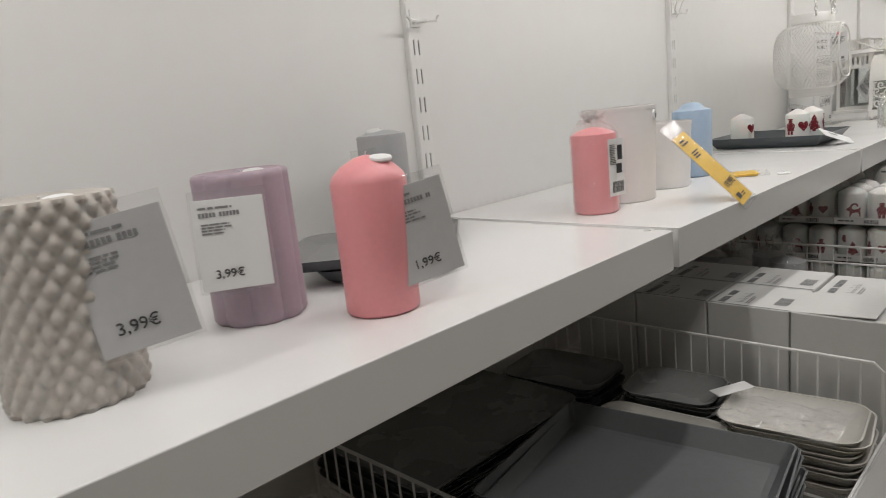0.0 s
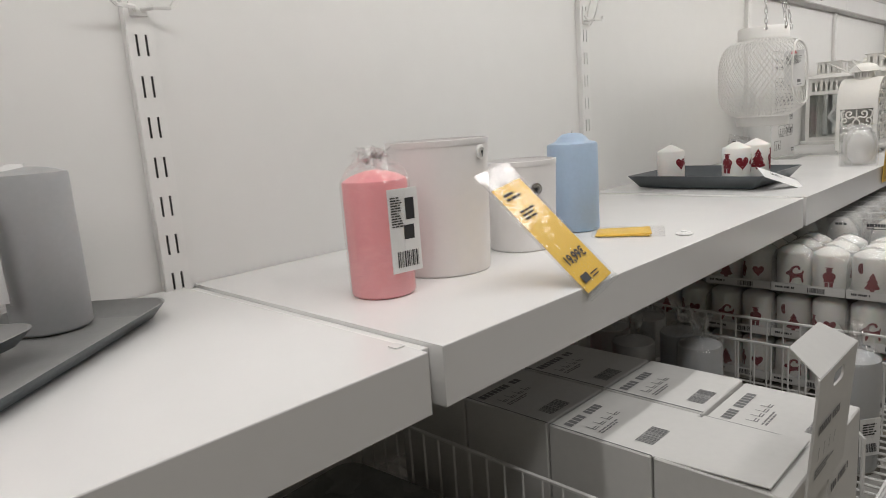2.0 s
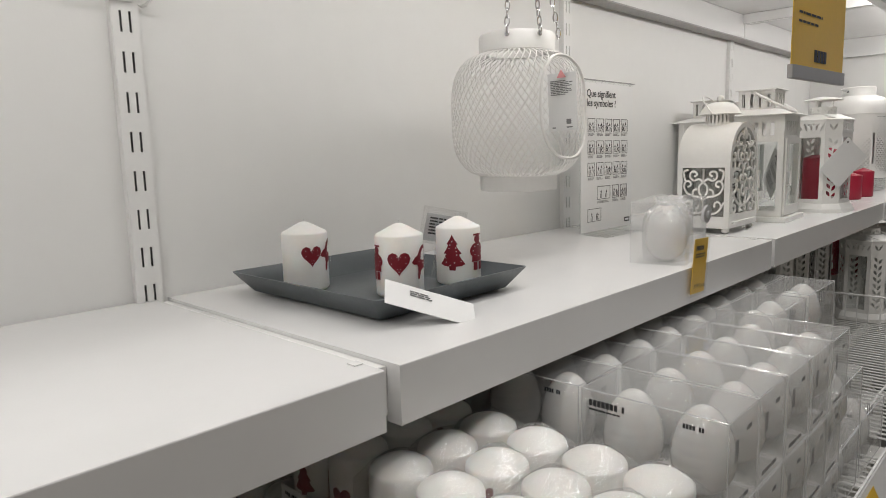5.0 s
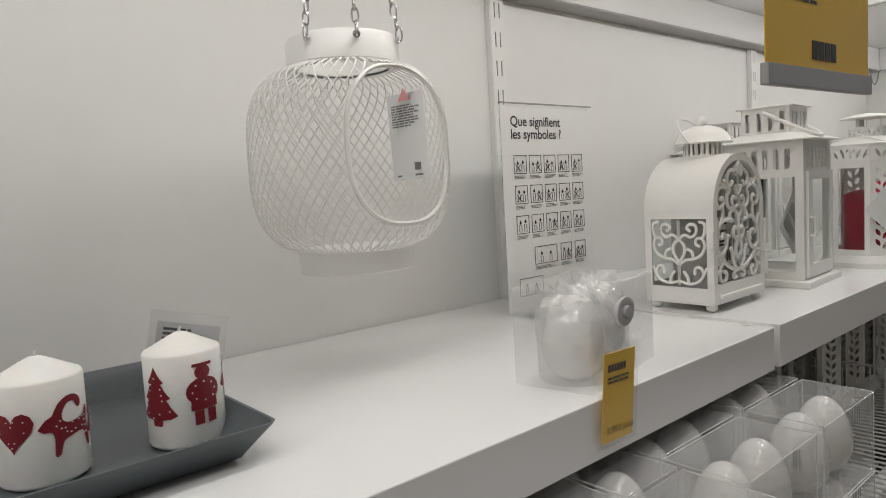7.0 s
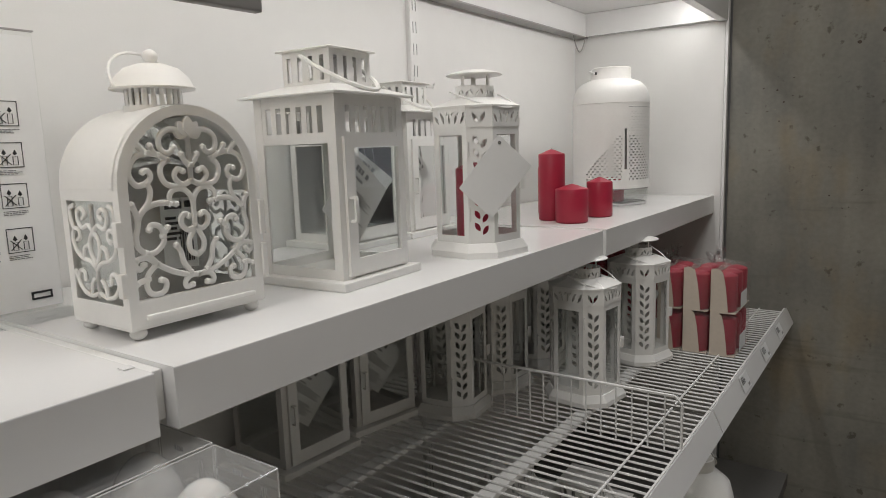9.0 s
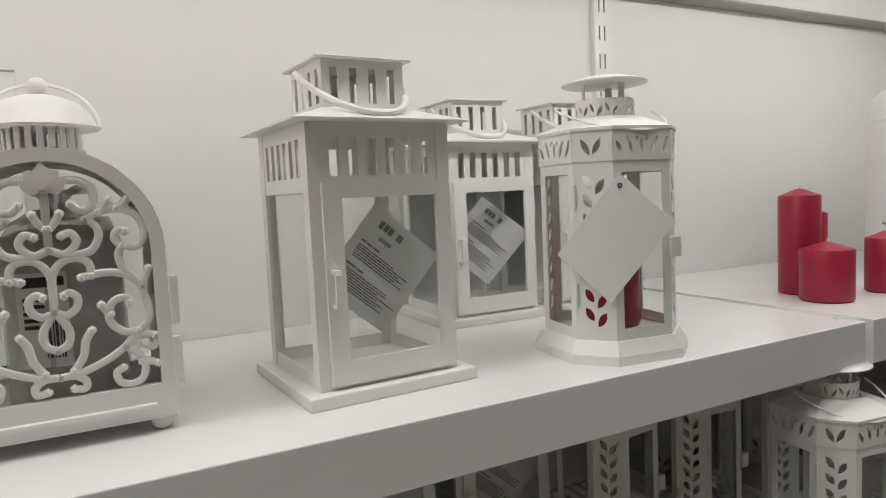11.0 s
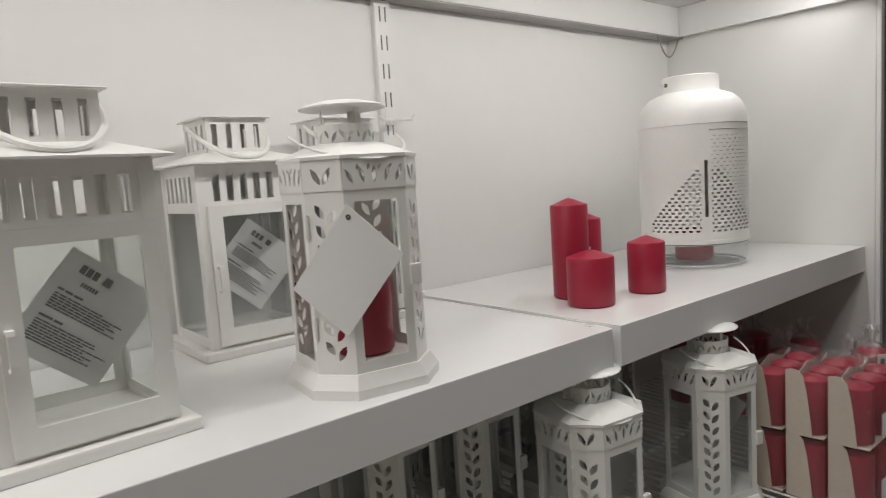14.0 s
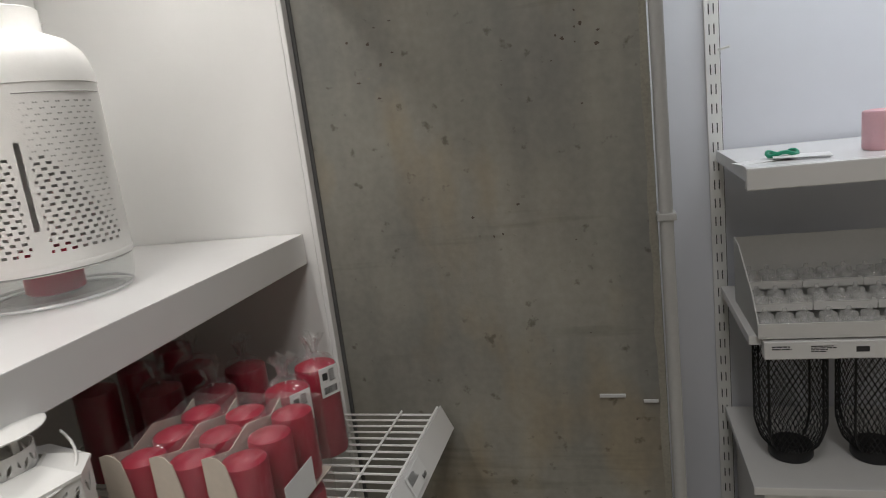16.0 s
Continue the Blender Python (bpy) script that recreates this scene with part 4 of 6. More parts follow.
for words, v in (("Que signifient", 0.296), ("les symboles ?", 0.276)):
    lettering(words, 0.0215, INK, sg, pose(-0.090, 0.0004, v, 90, 0, 0), 0.0003)
rnd = random.Random(12)
cells = [(c, 0.221 - r * 0.0475, 0.029, 0.029) for r in range(3) for c in (-0.071, -0.0353, 0.0004, 0.036, 0.0718)]
cells += [(-0.018, 0.0735, 0.056, 0.029), (0.034, 0.0735, 0.029, 0.029), (0.0718, 0.0735, 0.029, 0.029), (-0.057, 0.026, 0.056, 0.0)]
for c, v, w, h in cells:
    if h == 0:
        v, h = 0.026, 0.0285
    ic = new("pictogram")
    ic.parent, ic.matrix_basis = sg, pose(c, 0.0006, v + h / 2)
    part("frame", bm_plate(rect(-w / 2, -h / 2, w / 2, h / 2), [rect(-w / 2 + 0.0009, -h / 2 + 0.0009, w / 2 - 0.0009, h / 2 - 0.0009)], 0.0003, to=lambda a, b, s: (a, -s, b)), INK, ic)
    bm = bmesh.new()
    for q in (-1, 1):
        cx = q * w * 0.2
        ch = h * rnd.uniform(0.26, 0.42)
        bm_plate(rect(cx - 0.003, -h * 0.40, cx + 0.003, -h * 0.40 + ch), [rect(cx - 0.0022, -h * 0.39, cx + 0.0022, -h * 0.41 + ch)], 0.0003, bm, to=lambda a, b, s: (a, -s, b))
        bm_plate([(cx, -h * 0.36 + ch), (cx + 0.0025, -h * 0.28 + ch), (cx, -h * 0.12 + ch), (cx - 0.0025, -h * 0.28 + ch)], [], 0.0003, bm, to=lambda a, b, s: (a, -s, b))
    if rnd.random() < 0.75:
        q = rnd.choice((-1, 1)) * w * 0.2
        for s in (-1, 1):
            bm_plate([(q - 0.006, s * 0.006 - 0.0012 - 0.004), (q - 0.006 + 0.0014, s * 0.006 - 0.0052), (q + 0.0074, -s * 0.006 - 0.0052), (q + 0.006, -s * 0.006 - 0.0052)], [], 0.0004, bm, to=lambda a, b, s: (a, -0.0002 - s, b))
    part("drawing", bm, INK, ic)
    if h > 0.0288:
        part("caption", bm_bars(text_lines(-w / 2, -h / 2 - 0.003, w, 3, 0.0011, rnd.randint(0, 99))), INKG, ic)
lg = part("mark", bm_plate(rect(0.076, 0.014, 0.100, 0.024), [rect(0.0785, 0.0165, 0.0975, 0.0215)], 0.0004, to=lambda a, b, s: (a, 0.0006 - s, b)), INK, sg)

# ---- clear pack with egg candles, and its ticket ----


def bm_egg(r, h, n=24):
    """An egg with fine ridges round it."""
    prof = [(0, 0)]
    for k in range(1, 40):
        t = k / 40
        ridge = 0.0004 * math.sin(k * math.pi * 0.66)
        prof.append((r * math.sin(math.pi * t) ** 0.9 * (1.0 - 0.42 * (t - 0.35)) + ridge * min(1, 6 * t * (1 - t)), h * (1 - math.cos(math.pi * t)) / 2))
    return bm_lathe(prof + [(0, h)], n)


def egg_pack(m, w, d, h, label, eggs, group="", skin=None):
    e = thing("egg_candle_pack", m, label, "candle pack", group)
    part("clear_box", bm_box(-w / 2, -d / 2, 0, w / 2, d / 2, h, 0.002, seg=1), skin or PLASTIC, e, "clear plastic box")
    first = None
    for x, y, z, tilt in eggs:
        mm = pose(x, y, z, tilt, 0, 20)
        if first is None:
            first = part("egg_candle", bm_egg(0.0345, 0.094), EGGM, e, "white egg-shaped candle", True, mm)
        else:
            same_mesh(first, "egg_candle", e, mm)
    return e


egw = egg_pack(pose(0.405, 1.69, Z + 0.0005, 0, 0, 12), 0.088, 0.16, 0.100, "clear plastic pack with two white egg candles", [(0.004, -0.040, 0.002, 0), (-0.006, 0.036, 0.002, 0)], "", HAZY)
for k_, (ex, ey) in enumerate(((0.004, -0.040), (-0.006, 0.036))):
    wf = wrap_film(egw, 0.0345, 0.004, 0.080, 0.003, 40 + k_, CLOUDY)
    wf.matrix_basis = pose(ex, ey, 0)
ys = printed_card("yellow_shelf_ticket", 0.050, 0.086, YELLOW, pose(0.479, 1.638, 1.184, 3, 2, 90), "yellow price ticket hanging over the shelf edge", text_lines(-0.019, 0.032, 0.036, 1, 0.007, 61) + text_lines(-0.019, 0.020, 0.034, 2, 0.0022, 62), category="price tag")
lettering("3,99/2 pces", 0.0095, INK, ys, pose(-0.020, -0.0017, -0.034, 90, 0, 0))
part("sleeve", bm_box(-0.030, -0.0012, -0.047, 0.030, 0.0019, 0.050, 0.0004, seg=1), SLEEVE, ys)
part("strap", bm_box(-0.008, 0.0, 0.045, 0.008, 0.0016, 0.080, 0.0004), THICKG, ys)
part("button", bm_lathe([(0, 0), (0.012, 0), (0.0135, 0.002), (0.0135, 0.005), (0.010, 0.006), (0.006, 0.005), (0.005, 0.008), (0, 0.008)], 28), PAPERG, ys, "grey round locking button", True, pose(0, 0.0, 0.081, 90, 0, 0))

# ---- yellow hanging banner ----
bn = thing("hanging_banner", pose(0.554, 1.918, 1.489, 0, 0, 87), "yellow hanging banner with a grey bottom strip", "banner")
part("sheet", bm_box(-0.114, 0.0, 0.0, 0.140, 0.0012, 0.33, 0.0003, seg=1), YELLOW, bn)
part("bottom_strip", bm_box(-0.116, -0.004, -0.018, 0.142, 0.0052, 0.004, 0.0015), GREYST, bn)
for k in range(4):
    part("mark", bm_plate(rect(-0.012 + 0.0155 * k, 0.014, 0.001 + 0.0155 * k, 0.034), [], 0.0005, to=lambda a, b, s: (a, -0.0004 - s, b)), INK, bn, "plain dark mark")
part("print", bm_bars(text_lines(-0.090, 0.090, 0.15, 1, 0.0039, 71) + text_lines(-0.090, 0.076, 0.13, 1, 0.0039, 73) + text_lines(-0.098, 0.20, 0.2, 3, 0.014, 74)), INK, bn)
for s in (-1, 1):
    part("cord", bm_tube([(s * 0.12, 0.0006, 0.33), (s * 0.10, 0.0006, 0.52)], 0.0012, 5), CHROME, bn)
part("top_strip", bm_box(-0.116, -0.004, 0.322, 0.142, 0.0052, 0.336, 0.0015), GREYST, bn)
part("arm", bm_tube([(-0.12, 0.0006, 0.52), (0.12, 0.0006, 0.52), (0.12, 0.075, 0.40 - 0.07 + 0.0), ], 0.003, 6), STEEL, bn)

# ---- arched scrollwork lantern ----


# half of the front fretwork, in millimetres from the centre line and the lantern's foot
CROWN_SCROLLS = [
    [(0, 206), (0, 190), (0, 172), (0, 155)],
    [(0, 200), (9, 206), (22, 207), (31, 201), (33, 192), (29, 185), (22, 184), (17, 189)],
    [(1, 171), (6, 176), (9, 182)],
    [(0, 155), (9, 151), (16, 155), (19, 161), (15, 167), (9, 165)],
    [(26, 177), (33, 171), (34, 162), (29, 153), (19, 150), (9, 151), (0, 155)],
    [(26, 177), (35, 182), (48, 184), (60, 180), (67, 169), (66, 160), (60, 153), (50, 155), (45, 161), (48, 167), (53, 166)],
    [(48, 184), (51, 186), (57, 192)],
    [(35, 182), (39, 184), (43, 191)],
]
WAIST_SCROLLS = [
    [(50, 155), (47, 147), (50, 136), (57, 128), (62, 121)],
    [(62, 121), (54, 130), (42, 134), (30, 134), (20, 132)],
    [(68, 135), (64, 126), (63, 115), (66, 104), (65, 93), (57, 86), (47, 86), (38, 94), (37, 104), (42, 112), (50, 113), (52, 109)],
    [(38, 101), (32, 109)],
    [(27, 133), (26, 142), (20, 147), (9, 146), (1, 136), (0, 121), (0, 108)],
    [(0, 107), (8, 104), (15, 109), (16, 117), (11, 121), (7, 119)],
]
FOOT_SCROLLS = [
    [(0, 107), (6, 98), (9, 90), (7, 81), (0, 77)],
    [(10, 60), (17, 71), (19, 82), (24, 90)],
    [(70, 80), (58, 82), (47, 74), (33, 65), (15, 58), (0, 56)],
    [(57, 86), (51, 79), (47, 74)],
    [(69, 80), (70, 75), (66, 71), (61, 75)],
    [(47, 74), (57, 65), (60, 55), (57, 46), (49, 43), (41, 46), (39, 54), (44, 57)],
    [(58, 60), (65, 59), (70, 57)],
    [(0, 56), (10, 56), (17, 51), (16, 45), (9, 46)],
]
FRONT_SCROLLS = CROWN_SCROLLS + WAIST_SCROLLS + FOOT_SCROLLS
SIDE_SCROLLS = [
    [(0, 4), (0, 18), (0, 32)],
    [(0, 8), (14, 4), (28, 7), (37, 17), (33, 27), (25, 26), (24, 19)],
    [(0, 30), (10, 37), (22, 39), (34, 45), (40, 57), (36, 67), (28, 67), (26, 60), (31, 57)],
    [(0, 34), (8, 46), (8, 58), (1, 65)],
    [(0, 66), (9, 72), (19, 69), (27, 75), (26, 85), (18, 87), (13, 82), (17, 78)],
    [(36, 67), (40, 76), (40, 87), (33, 90)],
    [(22, 39), (20, 49), (14, 52)],
    [(37, 17), (42, 26)],
    [(0, 66), (0, 90)],
    [(14, 4), (13, 13), (8, 20)],
]


def scrolls(lines, to, r, flat):
    bm = bmesh.new()
    for line in lines:
        for s in (-1, 1):
            pts = [to(s * u, v) for u, v in smooth_line(line, 4)]
            bm_tube(pts, r, 8, bm, flat=flat)
            for p in (pts[0], pts[-1]):
                mm = bmesh.ops.create_icosphere(bm, subdivisions=1, radius=r * 1.25)
                bmesh.ops.translate(bm, verts=mm["verts"], vec=p)
    return bm


def arch_lantern(at, turn):
    a = thing("arched_lantern", pose(*at, 0, 0, turn), "white arched metal lantern with scrollwork front and sides", "lantern")
    W, D, ZS, ZB = 0.0815, 0.055, 0.151, 0.014
    R = W

    def arch(w, zb, n=18, zs=ZS):
        return [(-w, zb), (w, zb), (w, zs)] + [(w * math.cos(math.pi * k / n), zs + w * math.sin(math.pi * k / n)) for k in range(1, n)] + [(-w, zs)]

    for s in (1, -1):
        to = lambda u, v, t: (s * (D - 0.006 + t), u, v)
        part("arch_frame", bm_plate(arch(W, ZB), [arch(W - 0.0105, ZB + 0.026)], 0.007, to=to), LANT, a, smooth=True)
        if s > 0:
            part("scrollwork", scrolls(FRONT_SCROLLS, lambda u, v: (D - 0.002, u / 1000, v / 1000), 0.0031, 0.75), LANT, a, "white scrolled fretwork", True)
        for step, ang in enumerate((-68, 68, -36, 36, 0) if s > 0 else ()):
            part("fleur_leaf", bm_plate(leaf(0, 0.200, 0.021 - abs(ang) * 0.00006, 0.0060, radians(90 - ang), 6), [], 0.004, to=lambda u, v, t: (D - 0.004 + t + 0.0005 * step, u, v)), LANT, a)
        part("pane", bm_plate(arch(W - 0.011, ZB + 0.021), [], 0.0015, to=lambda u, v, t: (s * (D - 0.0105 + t), u, v)), GLASS, a)
        part("ledge", bm_box(min(s * D, s * (D + 0.006)), -0.066, 0.020, max(s * D, s * (D + 0.006)), 0.066, 0.0255, 0.0015), LANT, a)
    # curved roof sheet
    bm = bmesh.new()
    n = 22
    for r in (W + 0.0005, W - 0.0012):
        prev = None
        for k in range(n + 1):
            t = math.pi * k / n
            y, z = r * math.cos(t), ZS + r * math.sin(t)
            cur = [bm.verts.new((-D + 0.006, y, z)), bm.verts.new((D - 0.006, y, z))]
            if prev:
                bm.faces.new((prev[0], prev[1], cur[1], cur[0]))
            prev = cur
    part("roof", bm, LANT, a, smooth=True)
    for s in (1, -1):
        to = lambda u, v, t: (u, s * (W - 0.0016 + t), v)
        part("side_frame", bm_plate(rect(-D + 0.006, ZB, D - 0.006, ZS), [rect(-D + 0.010, ZB + 0.022, D - 0.010, ZS - 0.012)], 0.0016, to=to), LANT, a)
        part("side_scrollwork", scrolls(SIDE_SCROLLS, lambda u, v: (u * 0.00104, s * (W - 0.0018), 0.037 + v * 0.00108), 0.0023, 1), LANT, a, "white scrolled fretwork", True)
        part("side_pane", bm_box(-D + 0.008, s * (W - 0.006) - 0.0007, ZB + 0.02, D - 0.008, s * (W - 0.006) + 0.0007, ZS - 0.01), GLASS, a)
        for zc in (0.058, 0.108):
            part("hinge" if s < 0 else "latch", bm_box(D - 0.004, s * (W + 0.0035) - 0.0035, zc - (0.012 if s < 0 else 0.02), D + 0.004, s * (W + 0.0035) + 0.0035, zc + (0.012 if s < 0 else 0.02), 0.0012), LANT, a)
    part("floor_plate", bm_box(-D, -W, ZB - 0.003, D, W, ZB, 0.001), LANT, a)
    for sx in (1, -1):
        for sy in (1, -1):
            part("ball_foot", bm_lathe([(0, 0.0)] + [(0.0085 * math.sin(math.pi * k / 8), 0.0065 - 0.0065 * math.cos(math.pi * k / 8)) for k in range(1, 8)] + [(0, 0.013)], 18), LANT, a, smooth=True, m=pose(sx * (D - 0.010), sy * (W - 0.012), 0))
    top = ZS + R
    bm = bmesh.new()
    for k in range(22):
        t = 2 * math.pi * k / 22
        m = pose(0.029 * math.cos(t), 0.029 * math.sin(t), top - 0.006, 0, 0, math.degrees(t))
        vs = [m @ Vector(c) for c in ((0, -0.0024, 0), (0, 0.0024, 0), (0, 0.0024, 0.026), (0, -0.0024, 0.026))]
        bm.faces.new([bm.verts.new(v) for v in vs])
        bm.faces.new([bm.verts.new(v - Vector((0.0015 * math.cos(t), 0.0015 * math.sin(t), 0))) for v in vs[::-1]])
    part("chimney_slats", bm, LANT, a)
    part("chimney_ring", bm_lathe([(0.0285, top - 0.010), (0.031, top - 0.010), (0.031, top + 0.001), (0.0285, top + 0.001)], 32, closed_top=False, closed_bottom=False), LANT, a, smooth=True)
    part("cap", bm_lathe([(0.027, top + 0.018), (0.043, top + 0.018), (0.0435, top + 0.0195), (0.041, top + 0.022), (0.037, top + 0.031), (0.028, top + 0.040), (0.014, top + 0.045), (0.006, top + 0.046), (0, top + 0.046)], 40), LANT, a, smooth=True)
    part("knob", bm_lathe([(0, top + 0.045)] + [(0.0078 * math.sin(math.pi * k / 9), top + 0.0525 - 0.0078 * math.cos(math.pi * k / 9)) for k in range(1, 9)] + [(0, top + 0.0605)], 20), LANT, a, smooth=True)
    part("handle", bm_tube([(-0.034 * math.sin(t), 0.043 * math.cos(t), top + 0.020 + 0.040 * math.sin(t)) for t in [math.pi * k / 18 for k in range(19)]], 0.0016, 6), LANT, a, smooth=True)
    return a


ar = arch_lantern((0.317, 2.116, Z), 0)
ic = candle((0.309, 2.122, Z + 0.0145), 0.044, 0.158, WAXT, "taupe wrapped pillar candle inside the arched lantern", dome=0.010)
printed_card("label", 0.036, 0.075, PAPER, pose(0.0445, -0.014, 0.085, 0, 0, 78), "", text_lines(-0.014, 0.018, 0.02, 5, 0.003, 81) + bars_code(0.0, -0.03, 0.014, 0.035, 82) + [(-0.014, 0.026, 0.004, 0.034), (0.007, 0.027, 0.016, 0.034)], ic)
wrap_film(ic, 0.044, 0.002, 0.158, 0.018, 17, CLOUDY)

# ---- square lanterns ----


def square_lantern(m, label, tag_turn=20, tag=True, group="square lanterns"):
    s = thing("square_lantern", m, label, "lantern", group)
    B, W, P = 0.086, 0.071, 0.013
    part("plinth", bm_box(-B, -B, 0, B, B, 0.012, 0.002), LANT, s)
    Z0, Z1, ZR = 0.012, 0.196, 0.252
    for k in range(4):
        q = pose(0, 0, 0, 0, 0, 90 * k)
        if k == 0:
            holes = [rect(-W + P, Z0 + 0.020, W - P, Z1 - 0.004)]
        else:
            holes = [rect(-W + P, Z0 + 0.014, W - P, Z1 - 0.006)]
        n = 6
        for i in range(n):
            u = -W + 0.016 + (2 * W - 0.032) * (i + 0.5) / n
            holes.append(rect(u - 0.0047, Z1 + 0.008, u + 0.0047, ZR - 0.014))
        part("side_frame", bm_plate(rect(-W, Z0, W, ZR), holes, 0.0018, to=lambda u, v, t: (W - 0.0018 + t, u, v)), LANT, s, m=q)
        if k:
            part("pane", bm_box(W - 0.0055, -W + P - 0.004, Z0 + 0.010, W - 0.004, W - P + 0.004, Z1), GLASS, s, "clear glass pane", m=q)
    for sx in (1, -1):
        for sy in (1, -1):
            part("corner_post", bm_plate([(sx * (W + 0.0008), sy * (W + 0.0008)), (sx * (W + 0.0008), sy * (W - 0.013)), (sx * (W - 0.001), sy * (W - 0.013)), (sx * (W - 0.001), sy * (W - 0.001)), (sx * (W - 0.013), sy * (W - 0.001)), (sx * (W - 0.013), sy * (W + 0.0008))], [], ZR - Z0 - 0.001, to=lambda u, v, t: (u, v, Z0 + t)), LANT, s)
    # glazed door on the front
    d = part("door", bm_plate(rect(-W + 0.010, Z0 + 0.004, W - 0.004, Z1 + 0.002), [rect(-W + 0.028, Z0 + 0.026, W - 0.018, Z1 - 0.012)], 0.0045, to=lambda u, v, t: (W + 0.001 + t, u, v)), LANT, s, "white framed glass door")
    part("door_pane", bm_box(W + 0.002, -W + 0.026, Z0 + 0.024, W + 0.0032, W - 0.016, Z1 - 0.010), GLASS, d)
    part("handle", bm_plate([(0, 0), (0.009, 0.001), (0.010, 0.006), (0.010, 0.030), (0.009, 0.034), (0, 0.034), (0, 0.031), (0.007, 0.031), (0.007, 0.003), (0, 0.003)], [], 0.006, to=lambda u, v, t: (W + 0.0055 + u, -W + 0.014 + t, Z0 + 0.075 + v)), LANT, d)
    for zc in (0.06, 0.15):
        part("hinge", bm_lathe([(0, zc), (0.0025, zc), (0.0025, zc + 0.016), (0, zc + 0.016)], 10), LANT, d, smooth=True, m=pose(W + 0.004, W - 0.003, 0))
    bm = bmesh.new()
    lo = [bm.verts.new((x, y, ZR)) for x, y in rect(-0.087, -0.087, 0.087, 0.087)]
    md = [bm.verts.new((x, y, ZR + 0.0018)) for x, y in rect(-0.087, -0.087, 0.087, 0.087)]
    hi = [bm.verts.new((x, y, ZR + 0.016)) for x, y in rect(-0.044, -0.044, 0.044, 0.044)]
    for a, b in ((lo, md), (md, hi)):
        for i in range(4):
            bm.faces.new((a[i], a[(i + 1) % 4], b[(i + 1) % 4], b[i]))
    bm.faces.new(lo[::-1])
    bm.faces.new(hi)
    part("roof", bm, LANT, s)
    C, ZC = 0.042, ZR + 0.014
    for k in range(4):
        holes = [rect(-C + 0.008 + i * 0.0195, ZC + 0.007, -C + 0.0155 + i * 0.0195, ZC + 0.039) for i in range(4)]
        part("chimney_side", bm_plate(rect(-C, ZC, C, ZC + 0.047), holes, 0.0015, to=lambda u, v, t: (C - 0.0015 + t, u, v)), LANT, s, m=pose(0, 0, 0, 0, 0, 90 * k))
    part("cap", bm_box(-0.049, -0.049, ZC + 0.047, 0.049, 0.049, ZC + 0.0495, 0.001, seg=1), LANT, s)
    hz = ZC + 0.039
    part("handle", bm_tube([(0.078 * math.sin(math.pi * k / 20), -0.052 * math.cos(math.pi * k / 20) * 1.0, hz - 0.046 * math.sin(math.pi * k / 20)) for k in range(21)], 0.0033, 8), LANT, s, smooth=True)
    if tag:
        t = printed_card("tag", 0.088, 0.098, PAPER, pose(0.030, 0.012, 0.112, 4, 40, 68 + tag_turn), "", text_lines(-0.028, 0.040, 0.046, 1, 0.0078, 90) + text_lines(-0.020, 0.026, 0.02, 1, 0.004, 95) + text_lines(-0.034, 0.014, 0.03, 1, 0.0022, 94) + text_lines(-0.034, 0.009, 0.072, 6, 0.0014, 91) + text_lines(-0.034, -0.012, 0.03, 1, 0.0022, 96) + text_lines(-0.034, -0.017, 0.072, 8, 0.0014, 92), s, ink=INKG)
        part("string", bm_tube([(0, 0.0004, 0.044), (-0.03, 0.01, 0.075)], 0.0006, 4), PAPER, t)
    return s


sq = square_lantern(pose(0.314, 2.382, Z, 0, 0, 3), "white square metal lantern with glass sides and door")
square_lantern(pose(0.090, 2.645, Z, 0, 0, -1), "white square lantern standing close to the back wall", -5)
square_lantern(pose(0.088, 2.822, Z, 0, 0, 1), "white square lantern standing close to the back wall", 30)

# ---- eight-sided lantern ----


def eight(s, c):
    """Square with cut corners: flat s wide, corner cut c on each axis."""
    h = s / 2 + c
    return [(h, -s / 2), (h, s / 2), (s / 2, h), (-s / 2, h), (-h, s / 2), (-h, -s / 2), (-s / 2, -h), (s / 2, -h)]


def loft(loops, cap=True):
    bm = bmesh.new()
    rings = [[bm.verts.new((x, y, z)) for x, y in lp] for lp, z in loops]
    for a, b in zip(rings, rings[1:]):
        k = len(a)
        for i in range(k):
            bm.faces.new((a[i], a[(i + 1) % k], b[(i + 1) % k], b[i]))
    if cap:
        bm.faces.new(rings[0][::-1])
        bm.faces.new(rings[-1])
    return bm


LEAF_SCALE = Matrix.Diagonal((0.89, 0.89, 0.99, 1))


